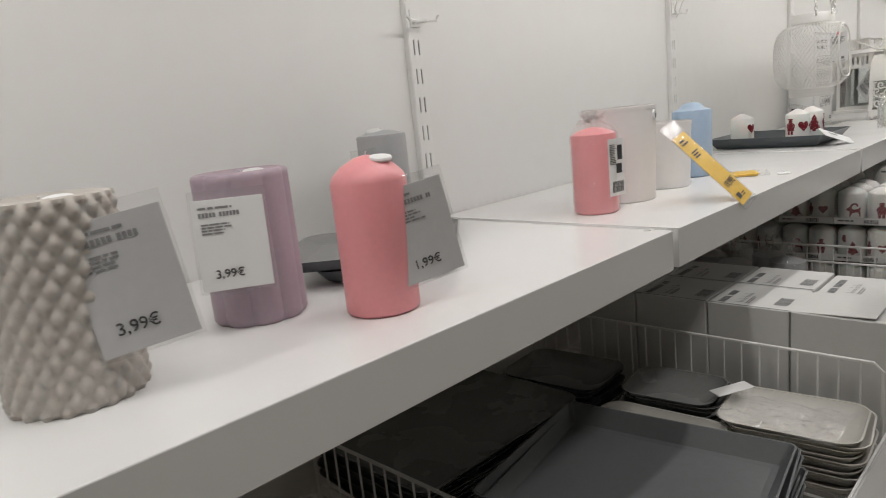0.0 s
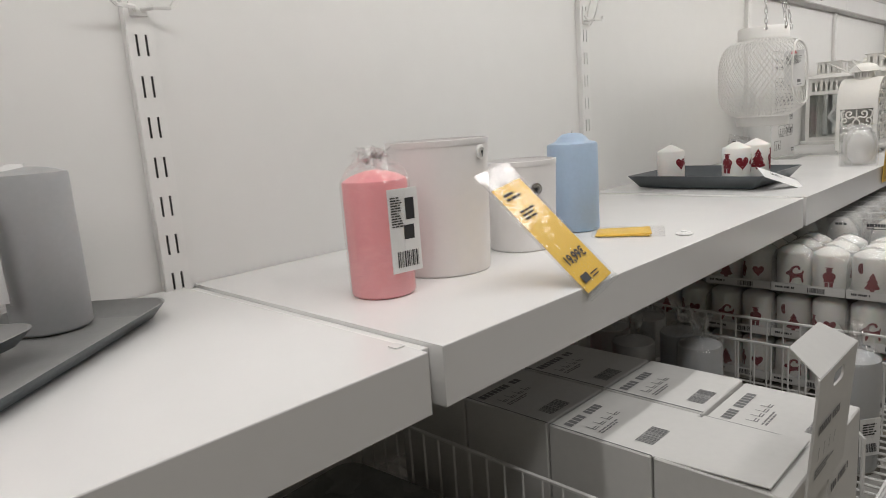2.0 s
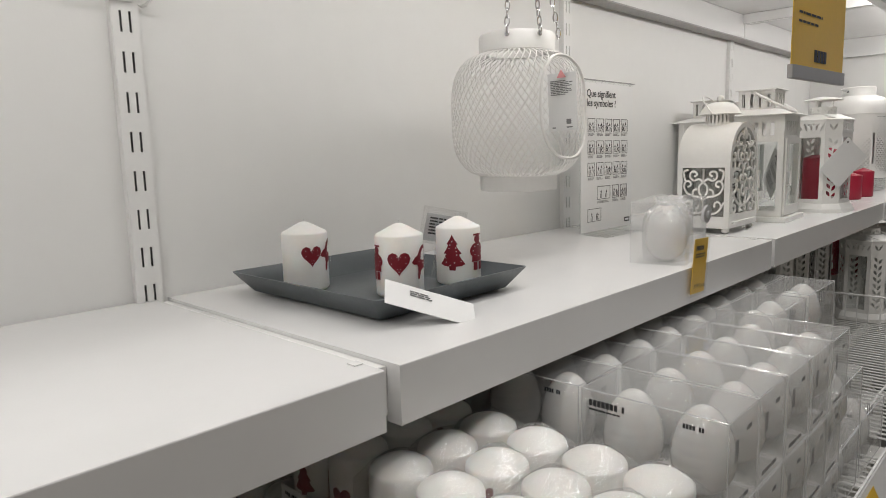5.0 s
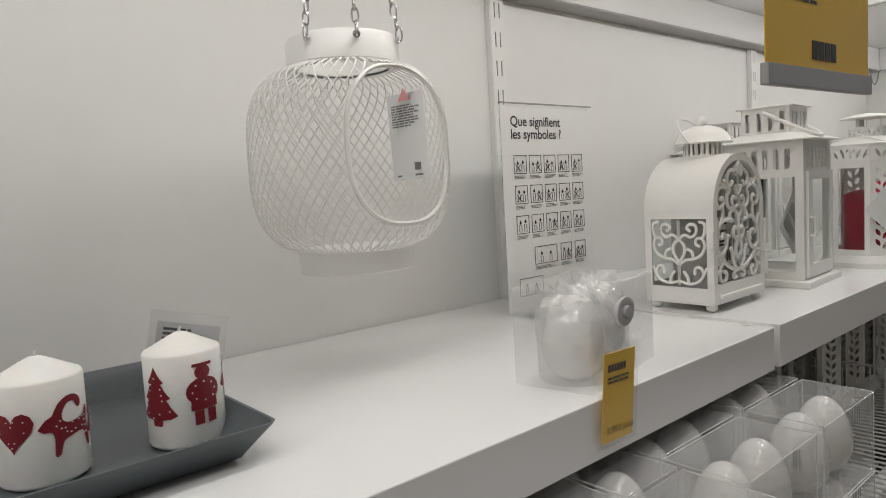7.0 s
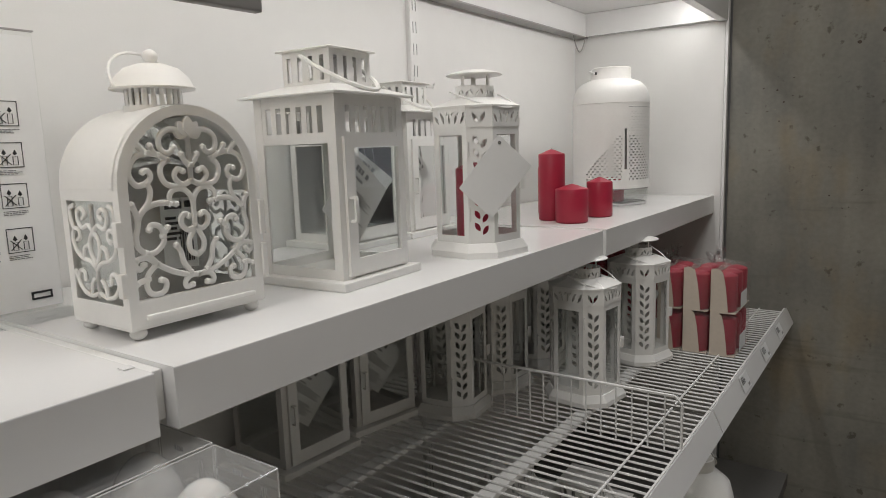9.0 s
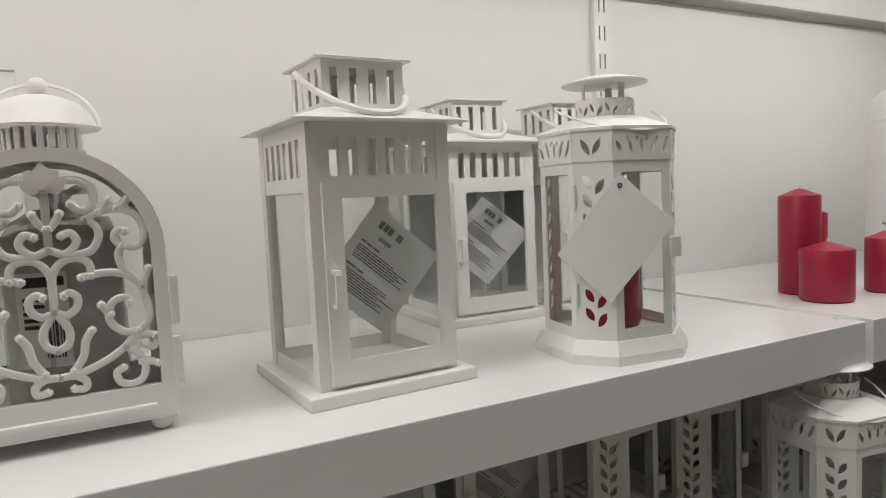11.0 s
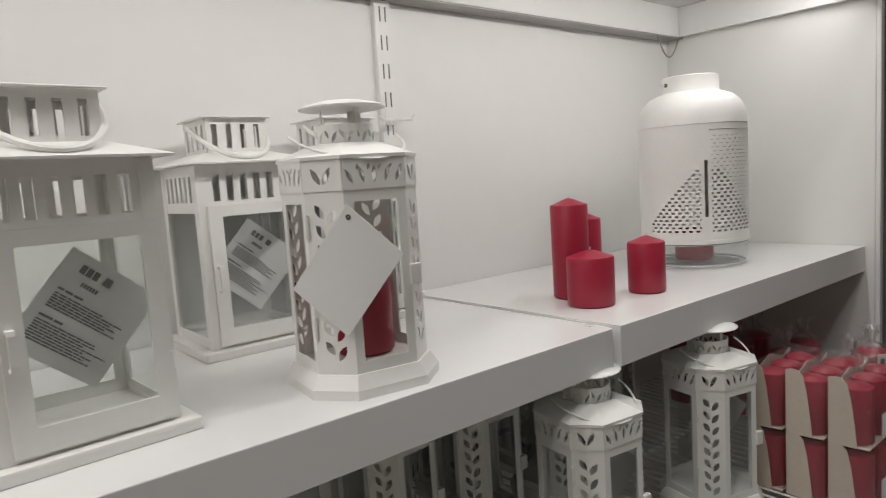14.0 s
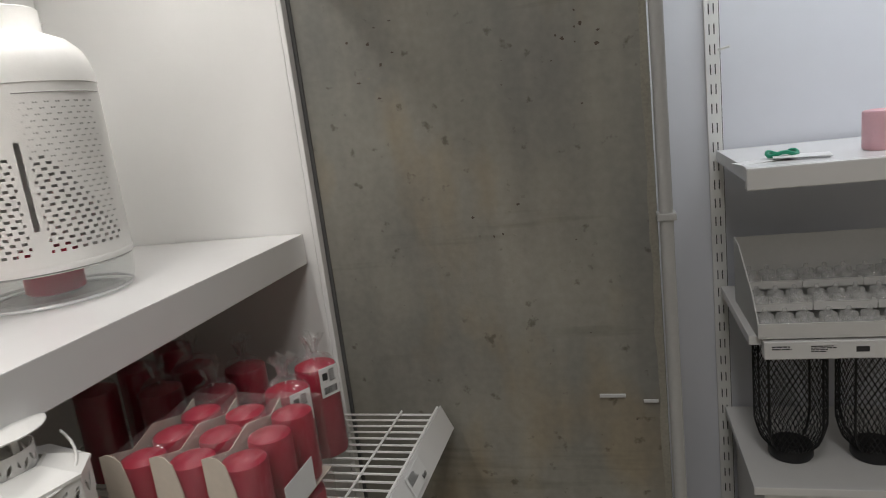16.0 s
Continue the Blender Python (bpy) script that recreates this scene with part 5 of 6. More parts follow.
def leaf_lantern(m, label, inner=True, tag=True, group="leaf lanterns"):
    o = thing("leaf_cut_lantern", m @ LEAF_SCALE, label, "lantern", group)
    S, C = 0.078, 0.033
    H = S / 2 + C
    part("plinth", loft([(eight(S + 0.012, C + 0.006), 0), (eight(S + 0.012, C + 0.006), 0.010), (eight(S + 0.002, C + 0.002), 0.024)]), LANT, o)
    Z0, Z1, Z2 = 0.024, 0.212, 0.248
    dlen = math.hypot(C, C)
    for k in range(4):
        q = pose(0, 0, 0, 0, 0, 90 * k)
        part("window_frame", bm_plate(rect(-S / 2, Z0, S / 2, Z1), [rect(-S / 2 + 0.011, Z0 + 0.012, S / 2 - 0.011, Z1 - 0.012)], 0.0018, to=lambda u, v, t: (H - 0.0018 + t, u, v)), LANT, o, m=q)
        part("pane", bm_box(H - 0.0048, -S / 2 + 0.008, Z0 + 0.009, H - 0.0036, S / 2 - 0.008, Z1 - 0.009), GLASS, o, "clear glass pane", m=q)
        holes = leaf_spray(0, Z0 + 0.014, Z1 - 0.014, 0.034)
        mid = (S / 2 + H) / 2
        to = lambda u, v, t: (mid - u * 0.7071 + (t - 0.0016) * 0.7071, mid + u * 0.7071 + (t - 0.0016) * 0.7071, v)
        part("leaf_panel", bm_plate(rect(-dlen / 2, Z0, dlen / 2, Z1), holes, 0.0016, to=to), LANT, o, "pierced leaf panel", m=q)
        band = []
        for i in (-2, -1, 0, 1, 2):
            band += [leaf(i * 0.0130, Z1 + 0.006, 0.018, 0.0030, radians(90 - i * 17)), leaf(i * 0.0130 + 0.0050, Z1 + 0.019, 0.0075, 0.0018, radians(60 - i * 10))]
        part("band", bm_plate(rect(-S / 2, Z1, S / 2, Z2 - 0.004), band, 0.0016, to=lambda u, v, t: (H + 0.0015 - 0.0016 + t, u, v)), LANT, o, m=q)
        cb = [leaf(0, Z1 + 0.006, 0.021, 0.0036, radians(60)), leaf(-0.002, Z1 + 0.006, 0.021, 0.0036, radians(122))]
        part("band", bm_plate(rect(-dlen / 2, Z1, dlen / 2, Z2 - 0.004), cb, 0.0016, to=lambda u, v, t: (mid + 0.001 - u * 0.7071 + (t - 0.0016) * 0.7071, mid + 0.001 + u * 0.7071 + (t - 0.0016) * 0.7071, v)), LANT, o, m=q)
    part("seam", loft([(eight(S - 0.002, C), Z1 - 0.0016), (eight(S - 0.002, C), Z1 + 0.0008)], False), SLOT, o)
    part("foot_seam", loft([(eight(S - 0.002, C), Z0 - 0.0006), (eight(S - 0.002, C), Z0 + 0.0026)], False), SLOT, o)
    part("roof", loft([(eight(S + 0.003, C + 0.0015), Z2 - 0.0045), (eight(S + 0.003, C + 0.0015), Z2 - 0.001), (eight(S * 0.50, C * 0.62), Z2 + 0.013), (eight(S * 0.5 - 0.006, C * 0.6), Z2 + 0.013)], False), LANT, o)
    n = 40
    R0 = 0.036
    neck = []
    for i in range(12):
        u = 2 * math.pi * R0 * (i + 0.5) / 12
        neck += [leaf(u - 0.002, Z2 + 0.014, 0.013, 0.0024, radians(60)), leaf(u - 0.006, Z2 + 0.018, 0.011, 0.002, radians(118))]
    Lc = 2 * math.pi * R0
    outer = [(Lc * i / n, Z2 + 0.009) for i in range(n + 1)] + [(Lc * i / n, Z2 + 0.033) for i in range(n, -1, -1)]
    part("neck", bm_plate(outer, neck, 0.0014, to=lambda u, v, t: ((R0 - 0.0014 + t) * math.cos(u / R0), (R0 - 0.0014 + t) * math.sin(u / R0), v)), LANT, o, smooth=False)
    for k in range(3):
        part("post", bm_box(0.026, -0.0045, Z2 + 0.030, 0.0275, 0.0045, Z2 + 0.052), LANT, o, m=pose(0, 0, 0, 0, 0, 120 * k + 15))
    zt = Z2 + 0.050
    part("top_disc", bm_lathe([(0, zt), (0.050, zt), (0.0525, zt + 0.0008), (0.0525, zt + 0.0022), (0.048, zt + 0.0042), (0.025, zt + 0.009), (0.006, zt + 0.011), (0, zt + 0.011)], 44), LANT, o, smooth=True)
    part("handle", bm_tube([(0.076 * math.sin(math.pi * k / 22) * 1.0, -0.070 * math.cos(math.pi * k / 22), Z2 + 0.022 - 0.028 * math.sin(math.pi * k / 22)) for k in range(23)], 0.0016, 6), LANT, o, smooth=True)
    for zc in (0.06, 0.165):
        part("hinge", bm_lathe([(0, zc), (0.0026, zc), (0.0026, zc + 0.024), (0, zc + 0.024)], 10), LANT, o, smooth=True, m=pose(S / 2 + 0.002, -H - 0.0005, 0))
    part("latch", bm_box(H - 0.004, S / 2 - 0.002, 0.108, H + 0.0035, S / 2 + 0.013, 0.130, 0.0015), LANT, o)
    if tag:
        t = printed_card("tag", 0.078, 0.110, PAPER, pose(H + 0.010, -0.046, 0.132, 6, 41, 52), "", [], o, 0.001)
        part("eyelet", bm_lathe([(0.001, 0), (0.0028, 0), (0.0028, 0.0005), (0.001, 0.0005)], 14, closed_top=False, closed_bottom=False), SLOT, t, m=pose(-0.030, -0.0006, 0.046, 90, 0, 0))
    return o


OCT = pose(0.380, 2.659, Z, 0, 0, -8)
leaf_lantern(OCT, "white eight-sided lantern with leaf cut-outs and blank tag")
rc = candle((0.366, 2.674, Z + 0.0245), 0.033, 0.128, WAXR, "crimson pillar candle inside the leaf lantern", dome=0.012)

# ---- crimson candles ----
candle((0.287, 3.140, Z), 0.031, 0.167, WAXR, "tall crimson pillar candle", dome=0.013, cone=True)
candle((0.222, 3.262, Z), 0.030, 0.132, WAXR, "medium crimson pillar candle", dome=0.013, cone=True)
candle((0.353, 3.106, Z), 0.037, 0.088, WAXR, "short wide crimson block candle", dome=0.013, cone=True)
candle((0.365, 3.242, Z), 0.031, 0.096, WAXR, "short crimson pillar candle", dome=0.013, cone=True)

# ---- pierced drum lantern ----


def drum_lantern(at, turn, label, glass=True):
    d = thing("pierced_drum_lantern", pose(*at, 0, 0, turn), label, "lantern")
    R, ZA, ZB = 0.1065, 0.052, 0.284
    nu, nv = 200, 63
    bm = bmesh.new()
    grid = [[bm.verts.new((R * math.cos(2 * math.pi * i / nu), R * math.sin(2 * math.pi * i / nu), ZA + (ZB - ZA) * j / nv)) for i in range(nu)] for j in range(nv + 1)]
    for j in range(nv):
        for i in range(nu):
            a, b, c, e = grid[j][i], grid[j][(i + 1) % nu], grid[j + 1][(i + 1) % nu], grid[j + 1][i]
            ang = (360.0 * (i + 0.5) / nu + 180) % 360 - 180
            k = (j % 4)
            pierced = False
            lim = 40 - max(0, abs(ang) - 12) * 0.62
            if 4 < j < nv - 4 and 5 < abs(ang) < 62:
                pierced = 5 < j < (lim if ang < 0 else 58) and j % 2 == 0 and (i + 2 * ((j // 2) % 2)) % 4 < 2
            if abs(ang) < 1.1 and 13 < j < 44:
                continue
            if pierced and j < lim:
                continue
            if pierced:
                mid = [x.co.lerp((a.co + b.co + c.co + e.co) / 4, 0.50) for x in (a, b, c, e)]
                mv = [bm.verts.new(x) for x in mid]
                q = (a, b, c, e)
                for s in range(4):
                    bm.faces.new((q[s], q[(s + 1) % 4], mv[(s + 1) % 4], mv[s]))
            else:
                bm.faces.new((a, b, c, e))
    part("pierced_body", bm, LANT, d, "white pierced metal sleeve", True)
    part("shoulder", bm_lathe([(R, ZB), (R + 0.0012, ZB + 0.001), (R, ZB + 0.012), (R * 0.975, ZB + 0.028), (R * 0.90, ZB + 0.046), (R * 0.76, ZB + 0.060), (R * 0.60, ZB + 0.067), (0.057, ZB + 0.069), (0.055, ZB + 0.072), (0.055, ZB + 0.100), (0.052, ZB + 0.102), (0.047, ZB + 0.100), (0.047, ZB + 0.060)], 72, closed_bottom=False), LANT, d, smooth=True)
    part("lower_rim", bm_lathe([(R + 0.001, ZA - 0.002), (R + 0.0016, ZA), (R + 0.001, ZA + 0.006), (R - 0.002, ZA + 0.006), (R - 0.002, ZA - 0.002)], 72, closed_top=False, closed_bottom=False), LANT, d, smooth=True)
    part("door_line", bm_tube([((R + 0.0004) * math.cos(a), (R + 0.0004) * math.sin(a), ZB - 0.012) for a in [radians(4 + 4 * k) for k in range(19)]], 0.0006, 4), GREYST, d)
    part("glass_base", bm_lathe([(0.0, 0.0), (0.086, 0.0), (0.098, 0.006), (0.104, 0.020), (0.105, ZA), (0.101, ZA), (0.100, 0.022), (0.093, 0.011), (0.0, 0.008)], 64), THICKG, d, "clear glass base", True)
    # Pale rings paint the bright outlines of the thick glass.
    for rg, zg, tg in ((0.1035, ZA - 0.004, 0.0016), (0.0985, 0.006, 0.0022), (0.086, 0.002, 0.0014)):
        part("glass_rim_glint", bm_tube([(rg * math.cos(a), rg * math.sin(a), zg) for a in [k * math.pi / 32 for k in range(64)]], tg, 6, closed=True), RIMG, d, "pale ring put in for the bright glint on the glass edge", True)
    part("rivet", bm_lathe([(0, 0), (0.004, 0), (0.004, 0.003), (0, 0.004)], 12), SLOT, d, smooth=True, m=pose(0.055 * math.cos(radians(-70)), 0.055 * math.sin(radians(-70)), ZB + 0.086, 90, 0, 20))
    part("handle", bm_tube([(0.060 * math.cos(a) * 0.94, 0.060 * math.sin(a), ZB + 0.086 - 0.014 * math.sin((a - radians(-70)))) for a in [radians(-70 - 9 * k) for k in range(21)]], 0.0022, 6), LANT, d, smooth=True)
    return d


drum_lantern((0.268, 3.568, Z), -47, "white pierced metal lantern on a clear glass base")
candle((0.268, 3.568, Z + 0.0085), 0.038, 0.07, WAXR, "crimson candle inside the drum lantern", dome=0.012)

# ---- under the shelf: trays ----

def stack(x, y, turn, n, w, d, mat, label, z0=None, r=0.03, h=0.018):
    z = z0 or WZ + 0.0025
    n += 0 if z0 else 3
    for i in range(n):
        tray(pose(x + 0.004 * ((i * 7) % 3 - 1), y + 0.004 * ((i * 5) % 3 - 1), z, 0, 0, turn + ((i * 13) % 5 - 2)), w, d, h, mat, label, r, 0.015, "stacked trays")
        z += 0.0075
    return z


stack(0.492, -0.158, 8, 7, 0.33, 0.29, SLATELIT, "slate square tray in a stack on the wire shelf", None, 0.012, 0.032)
stack(0.145, -0.160, -3, 6, 0.27, 0.37, TRAYM, "dark grey serving tray in a stack on the wire shelf")
stack(0.185, 0.110, 3, 6, 0.20, 0.15, TRAYM, "dark grey serving tray in a stack on the wire shelf")
stack(0.405, 0.132, 6, 7, 0.155, 0.125, TRAYM, "grey rounded tray in a stack on the wire shelf")
stack(0.592, 0.125, 6, 7, 0.19, 0.14, TRAYB, "beige wrapped tray in a stack on the wire shelf")
stack(0.425, 0.007, 5, 5, 0.20, 0.10, TRAYB, "beige tray in a stack on the wire shelf")
stack(0.45, -0.56, -2, 4, 0.40, 0.30, SLATELIT, "slate serving tray in a stack on the wire shelf")
slip = thing("paper_slip", pose(0.497, 0.128, WZ + 0.101, 0, -3, 58), "small white paper slip lying on the trays", "paper slip")
part("slip", bm_box(-0.032, -0.013, 0, 0.032, 0.013, 0.0012, 0.0004, seg=1), PAPER, slip)
fs = thing("film_wrapper", pose(0.59, 0.075, WZ + 0.100), "loose clear film lying over the beige trays", "film")
rnd = random.Random(3)
bm = bmesh.new()
g = [[bm.verts.new((-0.08 + 0.16 * i / 24, -0.06 + 0.10 * j / 16, 0.006 + 0.008 * noise.noise(Vector((i * 0.45, j * 0.6, 3))) + rnd.uniform(0, 0.0015))) for i in range(25)] for j in range(17)]
for j in range(16):
    for i in range(24):
        bm.faces.new((g[j][i], g[j][i + 1], g[j + 1][i + 1], g[j + 1][i]))
part("sheet", bm, FILM, fs, smooth=True)

# ---- cartons ----


def carton(x0, y0, x1, y1, h, open_top=False):
    c = thing("white_carton", pose((x0 + x1) / 2, (y0 + y1) / 2, WZ + 0.0025), "white printed carton standing on the wire shelf" if not open_top else "opened white carton with its front flap raised", "carton", "cartons")
    w, d = (x1 - x0) / 2 - 0.0015, (y1 - y0) / 2 - 0.0015
    part("body", bm_box(-w, -d, 0, w, d, h, 0.0015, seg=1), CARD, c)
    if not open_top:
        bm = bmesh.new()
        # printing runs along the carton's depth
        tm = lambda a, b: (-b, a)
        rows = text_lines(-d * 0.85, w * 0.78, d * 1.5, 1, 0.012, int(x0 * 100)) + [(-d * 0.7 + k * 0.016, w * (0.20 + 0.05 * (q % 2)), -d * 0.7 + k * 0.016 + 0.010, w * (0.20 + 0.05 * (q % 2)) + 0.0014) for k in range(4) for q in range(2)] + [(-d * 0.7 + k * 0.016, w * 0.2, -d * 0.7 + k * 0.016 + 0.0012, w * 0.40) for k in range(4)] + text_lines(-d * 0.75, w * 0.12, d * 0.9, 2, 0.0022, 7)
        for u0, v0, u1, v1 in rows:
            bm.faces.new([bm.verts.new((-v, u, h + 0.0006)) for u, v in rect(u0, v0, u1, v1)])
        part("print", bm, INKG, c)
        bm = bmesh.new()
        for u0, v0, u1, v1 in bars_code(-d * 0.62, -w * 0.86, 0.042, 0.022, 9):
            bm.faces.new([bm.verts.new((-v, u, h + 0.0006)) for u, v in rect(u0, v0, u1, v1)])
        part("barcode", bm, INKG, c)
        part("flap_line", bm_box(-w, -d + 0.002, h + 0.0002, w, -d + 0.003, h + 0.0008), INKG, c)
    return c


xs, ysx = (0.135, 0.272, 0.410, 0.546, 0.684), (0.240, 0.372, 0.504)
HB = 0.2005
for i in range(4):
    for j in range(2):
        last = i == 3 and j == 0
        c = carton(xs[i], ysx[j], xs[i + 1], ysx[j + 1], HB if not (i == 3 and j == 1) else HB - 0.004, last)
        if last:
            lean = pose(0, 0, 0, 0, 4, 0)
            grip = [(u, HB + 0.113 + v) for u, v in rounded(0.036, 0.015, 0.007)]
            part("flap", bm_plate(rect(-0.064, HB - 0.002, 0.062, HB + 0.129), [grip], 0.0022, to=lambda u, v, t: (0.066 + t, u, v)), CARD, c, "raised carton flap with a grip hole", m=lean)
            part("tuck", bm_plate([(-0.062, 0), (0.060, 0), (0.040, 0.036), (-0.050, 0.036)], [], 0.0012, to=lambda u, v, t: (0.0675 - v * 0.86 - t * 0.5, u, HB + 0.1300 + v * 0.5 - t * 0.86)), CARD, c, "bent tuck of the flap", m=lean)
            bm = bmesh.new()
            for u0, v0, u1, v1 in text_lines(-0.052, 0.050, 0.098, 1, 0.009, 3) + [(-0.045 + k * 0.017, 0.012, -0.044 + k * 0.017, 0.026) for k in range(4)] + text_lines(-0.05, 0.004, 0.06, 3, 0.002, 8):
                bm.faces.new([bm.verts.new((0.0691, u, HB + 0.03 + v)) for u, v in rect(u0, v0, u1, v1)])
            part("print", bm, INKG, c, m=lean)
            part("inner_flap", bm_box(-0.064, -0.062, HB + 0.001, 0.060, 0.056, HB + 0.003, 0.0006, seg=1), CARD, c, m=pose(0, 0, 0, 0, -2.5, 0))
        if i == 3:
            bm = bmesh.new()
            for u0, v0, u1, v1 in text_lines(-0.055, 0.150, 0.1, 1, 0.009, 4) + text_lines(-0.045, 0.06, 0.06, 3, 0.003, 6) + [(0.025, 0.02, 0.05, 0.075)]:
                bm.faces.new([bm.verts.new((0.0682, u, v)) for u, v in rect(u0, v0, u1, v1)])
            part("side_print", bm, INKG, c)

# ---- wrapped grey candles behind the cartons ----
for k, (x, y, h) in enumerate(((0.622, 0.735, 0.185), (0.40, 0.70, 0.175), (0.30, 0.655, 0.175), (0.345, 0.745, 0.175), (0.22, 0.71, 0.175), (0.25, 0.80, 0.175))):
    c = candle((x, y, WZ + 0.0025), 0.037 if k == 0 else 0.036, h, WAXG, "grey pillar candle in clear film on the wire shelf", dome=0.012)
    wrap_film(c, 0.037 if k == 0 else 0.036, 0.002, h, 0.026, 30 + k)
    printed_card("label", 0.034, 0.06, PAPER, pose(0.0385 * 0.8, -0.0385 * 0.6, 0.062, 0, 0, 53), "", text_lines(-0.013, 0.022, 0.024, 5, 0.0022, k) + bars_code(-0.012, -0.024, 0.024, 0.014, k), c)
for k, (x, y) in enumerate(((0.11, 0.60), (0.17, 0.57), (0.10, 0.70))):
    c = candle((x, y, WZ + 0.0025), 0.036, 0.15, WAXP, "pink wrapped pillar candle deep under the shelf", dome=0.012)
    wrap_film(c, 0.036, 0.002, 0.15, 0.02, 60 + k)

# ---- trays of printed candles ----


SETS = [[(MOON, -20, 0.022, 0.011), (TREE, 14, -0.002, 0.018)], [(HEART, 0, 0.002, 0.016), (MOON, 60, 0.010, 0.012)], [(GOAT, 0, 0.0, 0.017)], [(MAN, 0, 0.0, 0.019)], [(MAN, -32, 0, 0.016), (HEART, 28, 0, 0.013)], [(TREE, 0, 0, 0.020)], [(MOON, -16, 0.018, 0.011), (TREE, 18, -0.004, 0.018)]]


def candle_pack(m, seed, label="film-wrapped carton tray of white candles with red prints"):
    """Two by four candles in a low carton tray, wrapped in film."""
    rnd = random.Random(seed)
    p = thing("candle_tray_pack", m, label, "candle pack", "candle packs")
    r, h, cols, rows = 0.031, 0.087, 2, 3
    W, D = cols * 0.065, rows * 0.065
    bm = bm_box(0, 0, 0, W, D, 0.002)
    for x0, y0, x1, y1 in ((0, 0, W, 0.001), (0, D - 0.001, W, D), (0, 0.0011, 0.001, D - 0.0011), (W - 0.001, 0.0011, W, D - 0.0011)):
        bm_box(x0, y0, 0.0021, x1, y1, 0.017, 0, bm)
    part("carton_tray", bm, CARD, p)
    first = None
    prints = [part("tmp", bm_lathe(candle_profile(r, h, 0.015), 30), WAXW, None, smooth=True)]
    first = prints[0]
    for i in range(cols):
        for j in range(rows):
            mm = pose(0.0325 + i * 0.065, 0.0325 + j * 0.065, 0.0025)
            c = same_mesh(first, "block_candle", p, mm)
            items = []
            a = rnd.uniform(-105, -35)
            for motif, da, dz, size in SETS[rnd.randrange(len(SETS))]:
                items.append((motif, a + da, 0.034 + dz, size))
            if j == 0 or i == cols - 1:
                part("red_print", bm_prints(r, items), PRINT, c)
    bpy.data.objects.remove(first)
    bm = bmesh.new()
    nx, ny = cols * 6, rows * 6
    top = []
    for j in range(ny + 1):
        row = []
        for i in range(nx + 1):
            x, y = W * i / nx, D * j / ny
            fx, fy = (x / 0.065) % 1 - 0.5, (y / 0.065) % 1 - 0.5
            z = 0.0925 - 0.026 * max(0, math.hypot(fx, fy) - 0.16) / 0.55 + rnd.uniform(0, 0.0026)
            row.append(bm.verts.new((x + rnd.uniform(-1, 1) * 0.001, y + rnd.uniform(-1, 1) * 0.001, z)))
        top.append(row)
    for j in range(ny):
        for i in range(nx):
            bm.faces.new((top[j][i], top[j][i + 1], top[j + 1][i + 1], top[j + 1][i]))
    edge = top[0] + [r_[-1] for r_ in top[1:]] + top[-1][-2::-1] + [r_[0] for r_ in top[-2:0:-1]]
    low = [bm.verts.new((v.co.x * 1.01 - W * 0.005, v.co.y * 1.006 - D * 0.003, 0.016)) for v in edge]
    for i in range(len(edge)):
        k = (i + 1) % len(edge)
        bm.faces.new((edge[i], edge[k], low[k], low[i]))
    part("film", bm, FILM, p, "glossy shrink film", True)
    b = bars_code(0.066, 0.003, 0.030, 0.010, seed)
    part("barcode", bm_bars(b), INK, p)
    part("side_print", bm_bars(text_lines(0.008, 0.011, 0.045, 1, 0.004, seed)), INK, p)
    return p


PX = (0.548, 0.416, 0.284, 0.152)
kinds = [candle_pack(pose(PX[0], 0.998, WZ + 0.003 + 0.193), 4), candle_pack(pose(PX[1], 0.998, WZ + 0.003 + 0.193), 9)]
for lv in range(3):
    for k, x in enumerate(PX):
        if lv == 2 and k < 2:
            continue
        if k == 3 and lv == 2:
            continue
        copy_thing(kinds[(k + lv) % 2], pose(x, 0.998 + 0.002 * ((k + lv) % 3), WZ + 0.003 + 0.0965 * lv))

# ---- clear packs of egg candles ----
ep = egg_pack(pose(0.595, 1.285, WZ + 0.0025), 0.160, 0.084, 0.101, "clear plastic pack of white egg candles on the wire shelf", [(-0.039, 0, 0.002, 0), (0.039, 0.002, 0.002, 0)], "egg candle packs")
# Pale tubes along the box edges paint their bright glints.
rim = bmesh.new()
for z in (0.0008, 0.1003):
    bm_tube([(-0.0796, -0.0416, z), (0.0796, -0.0416, z), (0.0796, 0.0416, z), (-0.0796, 0.0416, z)], 0.0007, 4, rim, closed=True)
for x, y in rect(-0.0796, -0.0416, 0.0796, 0.0416):
    bm_tube([(x, y, 0.001), (x, y, 0.100)], 0.0007, 4, rim)
part("box_edge_glints", rim, RIMG, ep, "pale lines put in for the glint on the folded plastic edges")
rows_ = bmesh.new()
for u0, v0, u1, v1 in bars_code(-0.026, 0.056, 0.010, 0.022, 3) + text_lines(0.006, 0.084, 0.018, 1, 0.005, 9) + text_lines(-0.030, 0.014, 0.05, 1, 0.005, 6):
    rows_.faces.new([rows_.verts.new((0.0803, u, v)) for u, v in rect(u0, v0, u1, v1)])
part("side_print", rows_, INKG, ep)
rnd = random.Random(21)
spots = [(0.595 - 0.165 * i, 1.285 + 0.0885 * j, lv, 0) for j in range(5) for i in range(3) for lv in range(3)]
spots += [(0.533 - 0.088 * i, 1.771 + 0.184 * j, lv, 90) for j in range(2) for i in range(4) for lv in range(3)]
spots += [(0.622, 1.771, 0, 90), (0.622, 1.771, 1, 90), (0.622, 1.955, 0, 90)]
fp = None
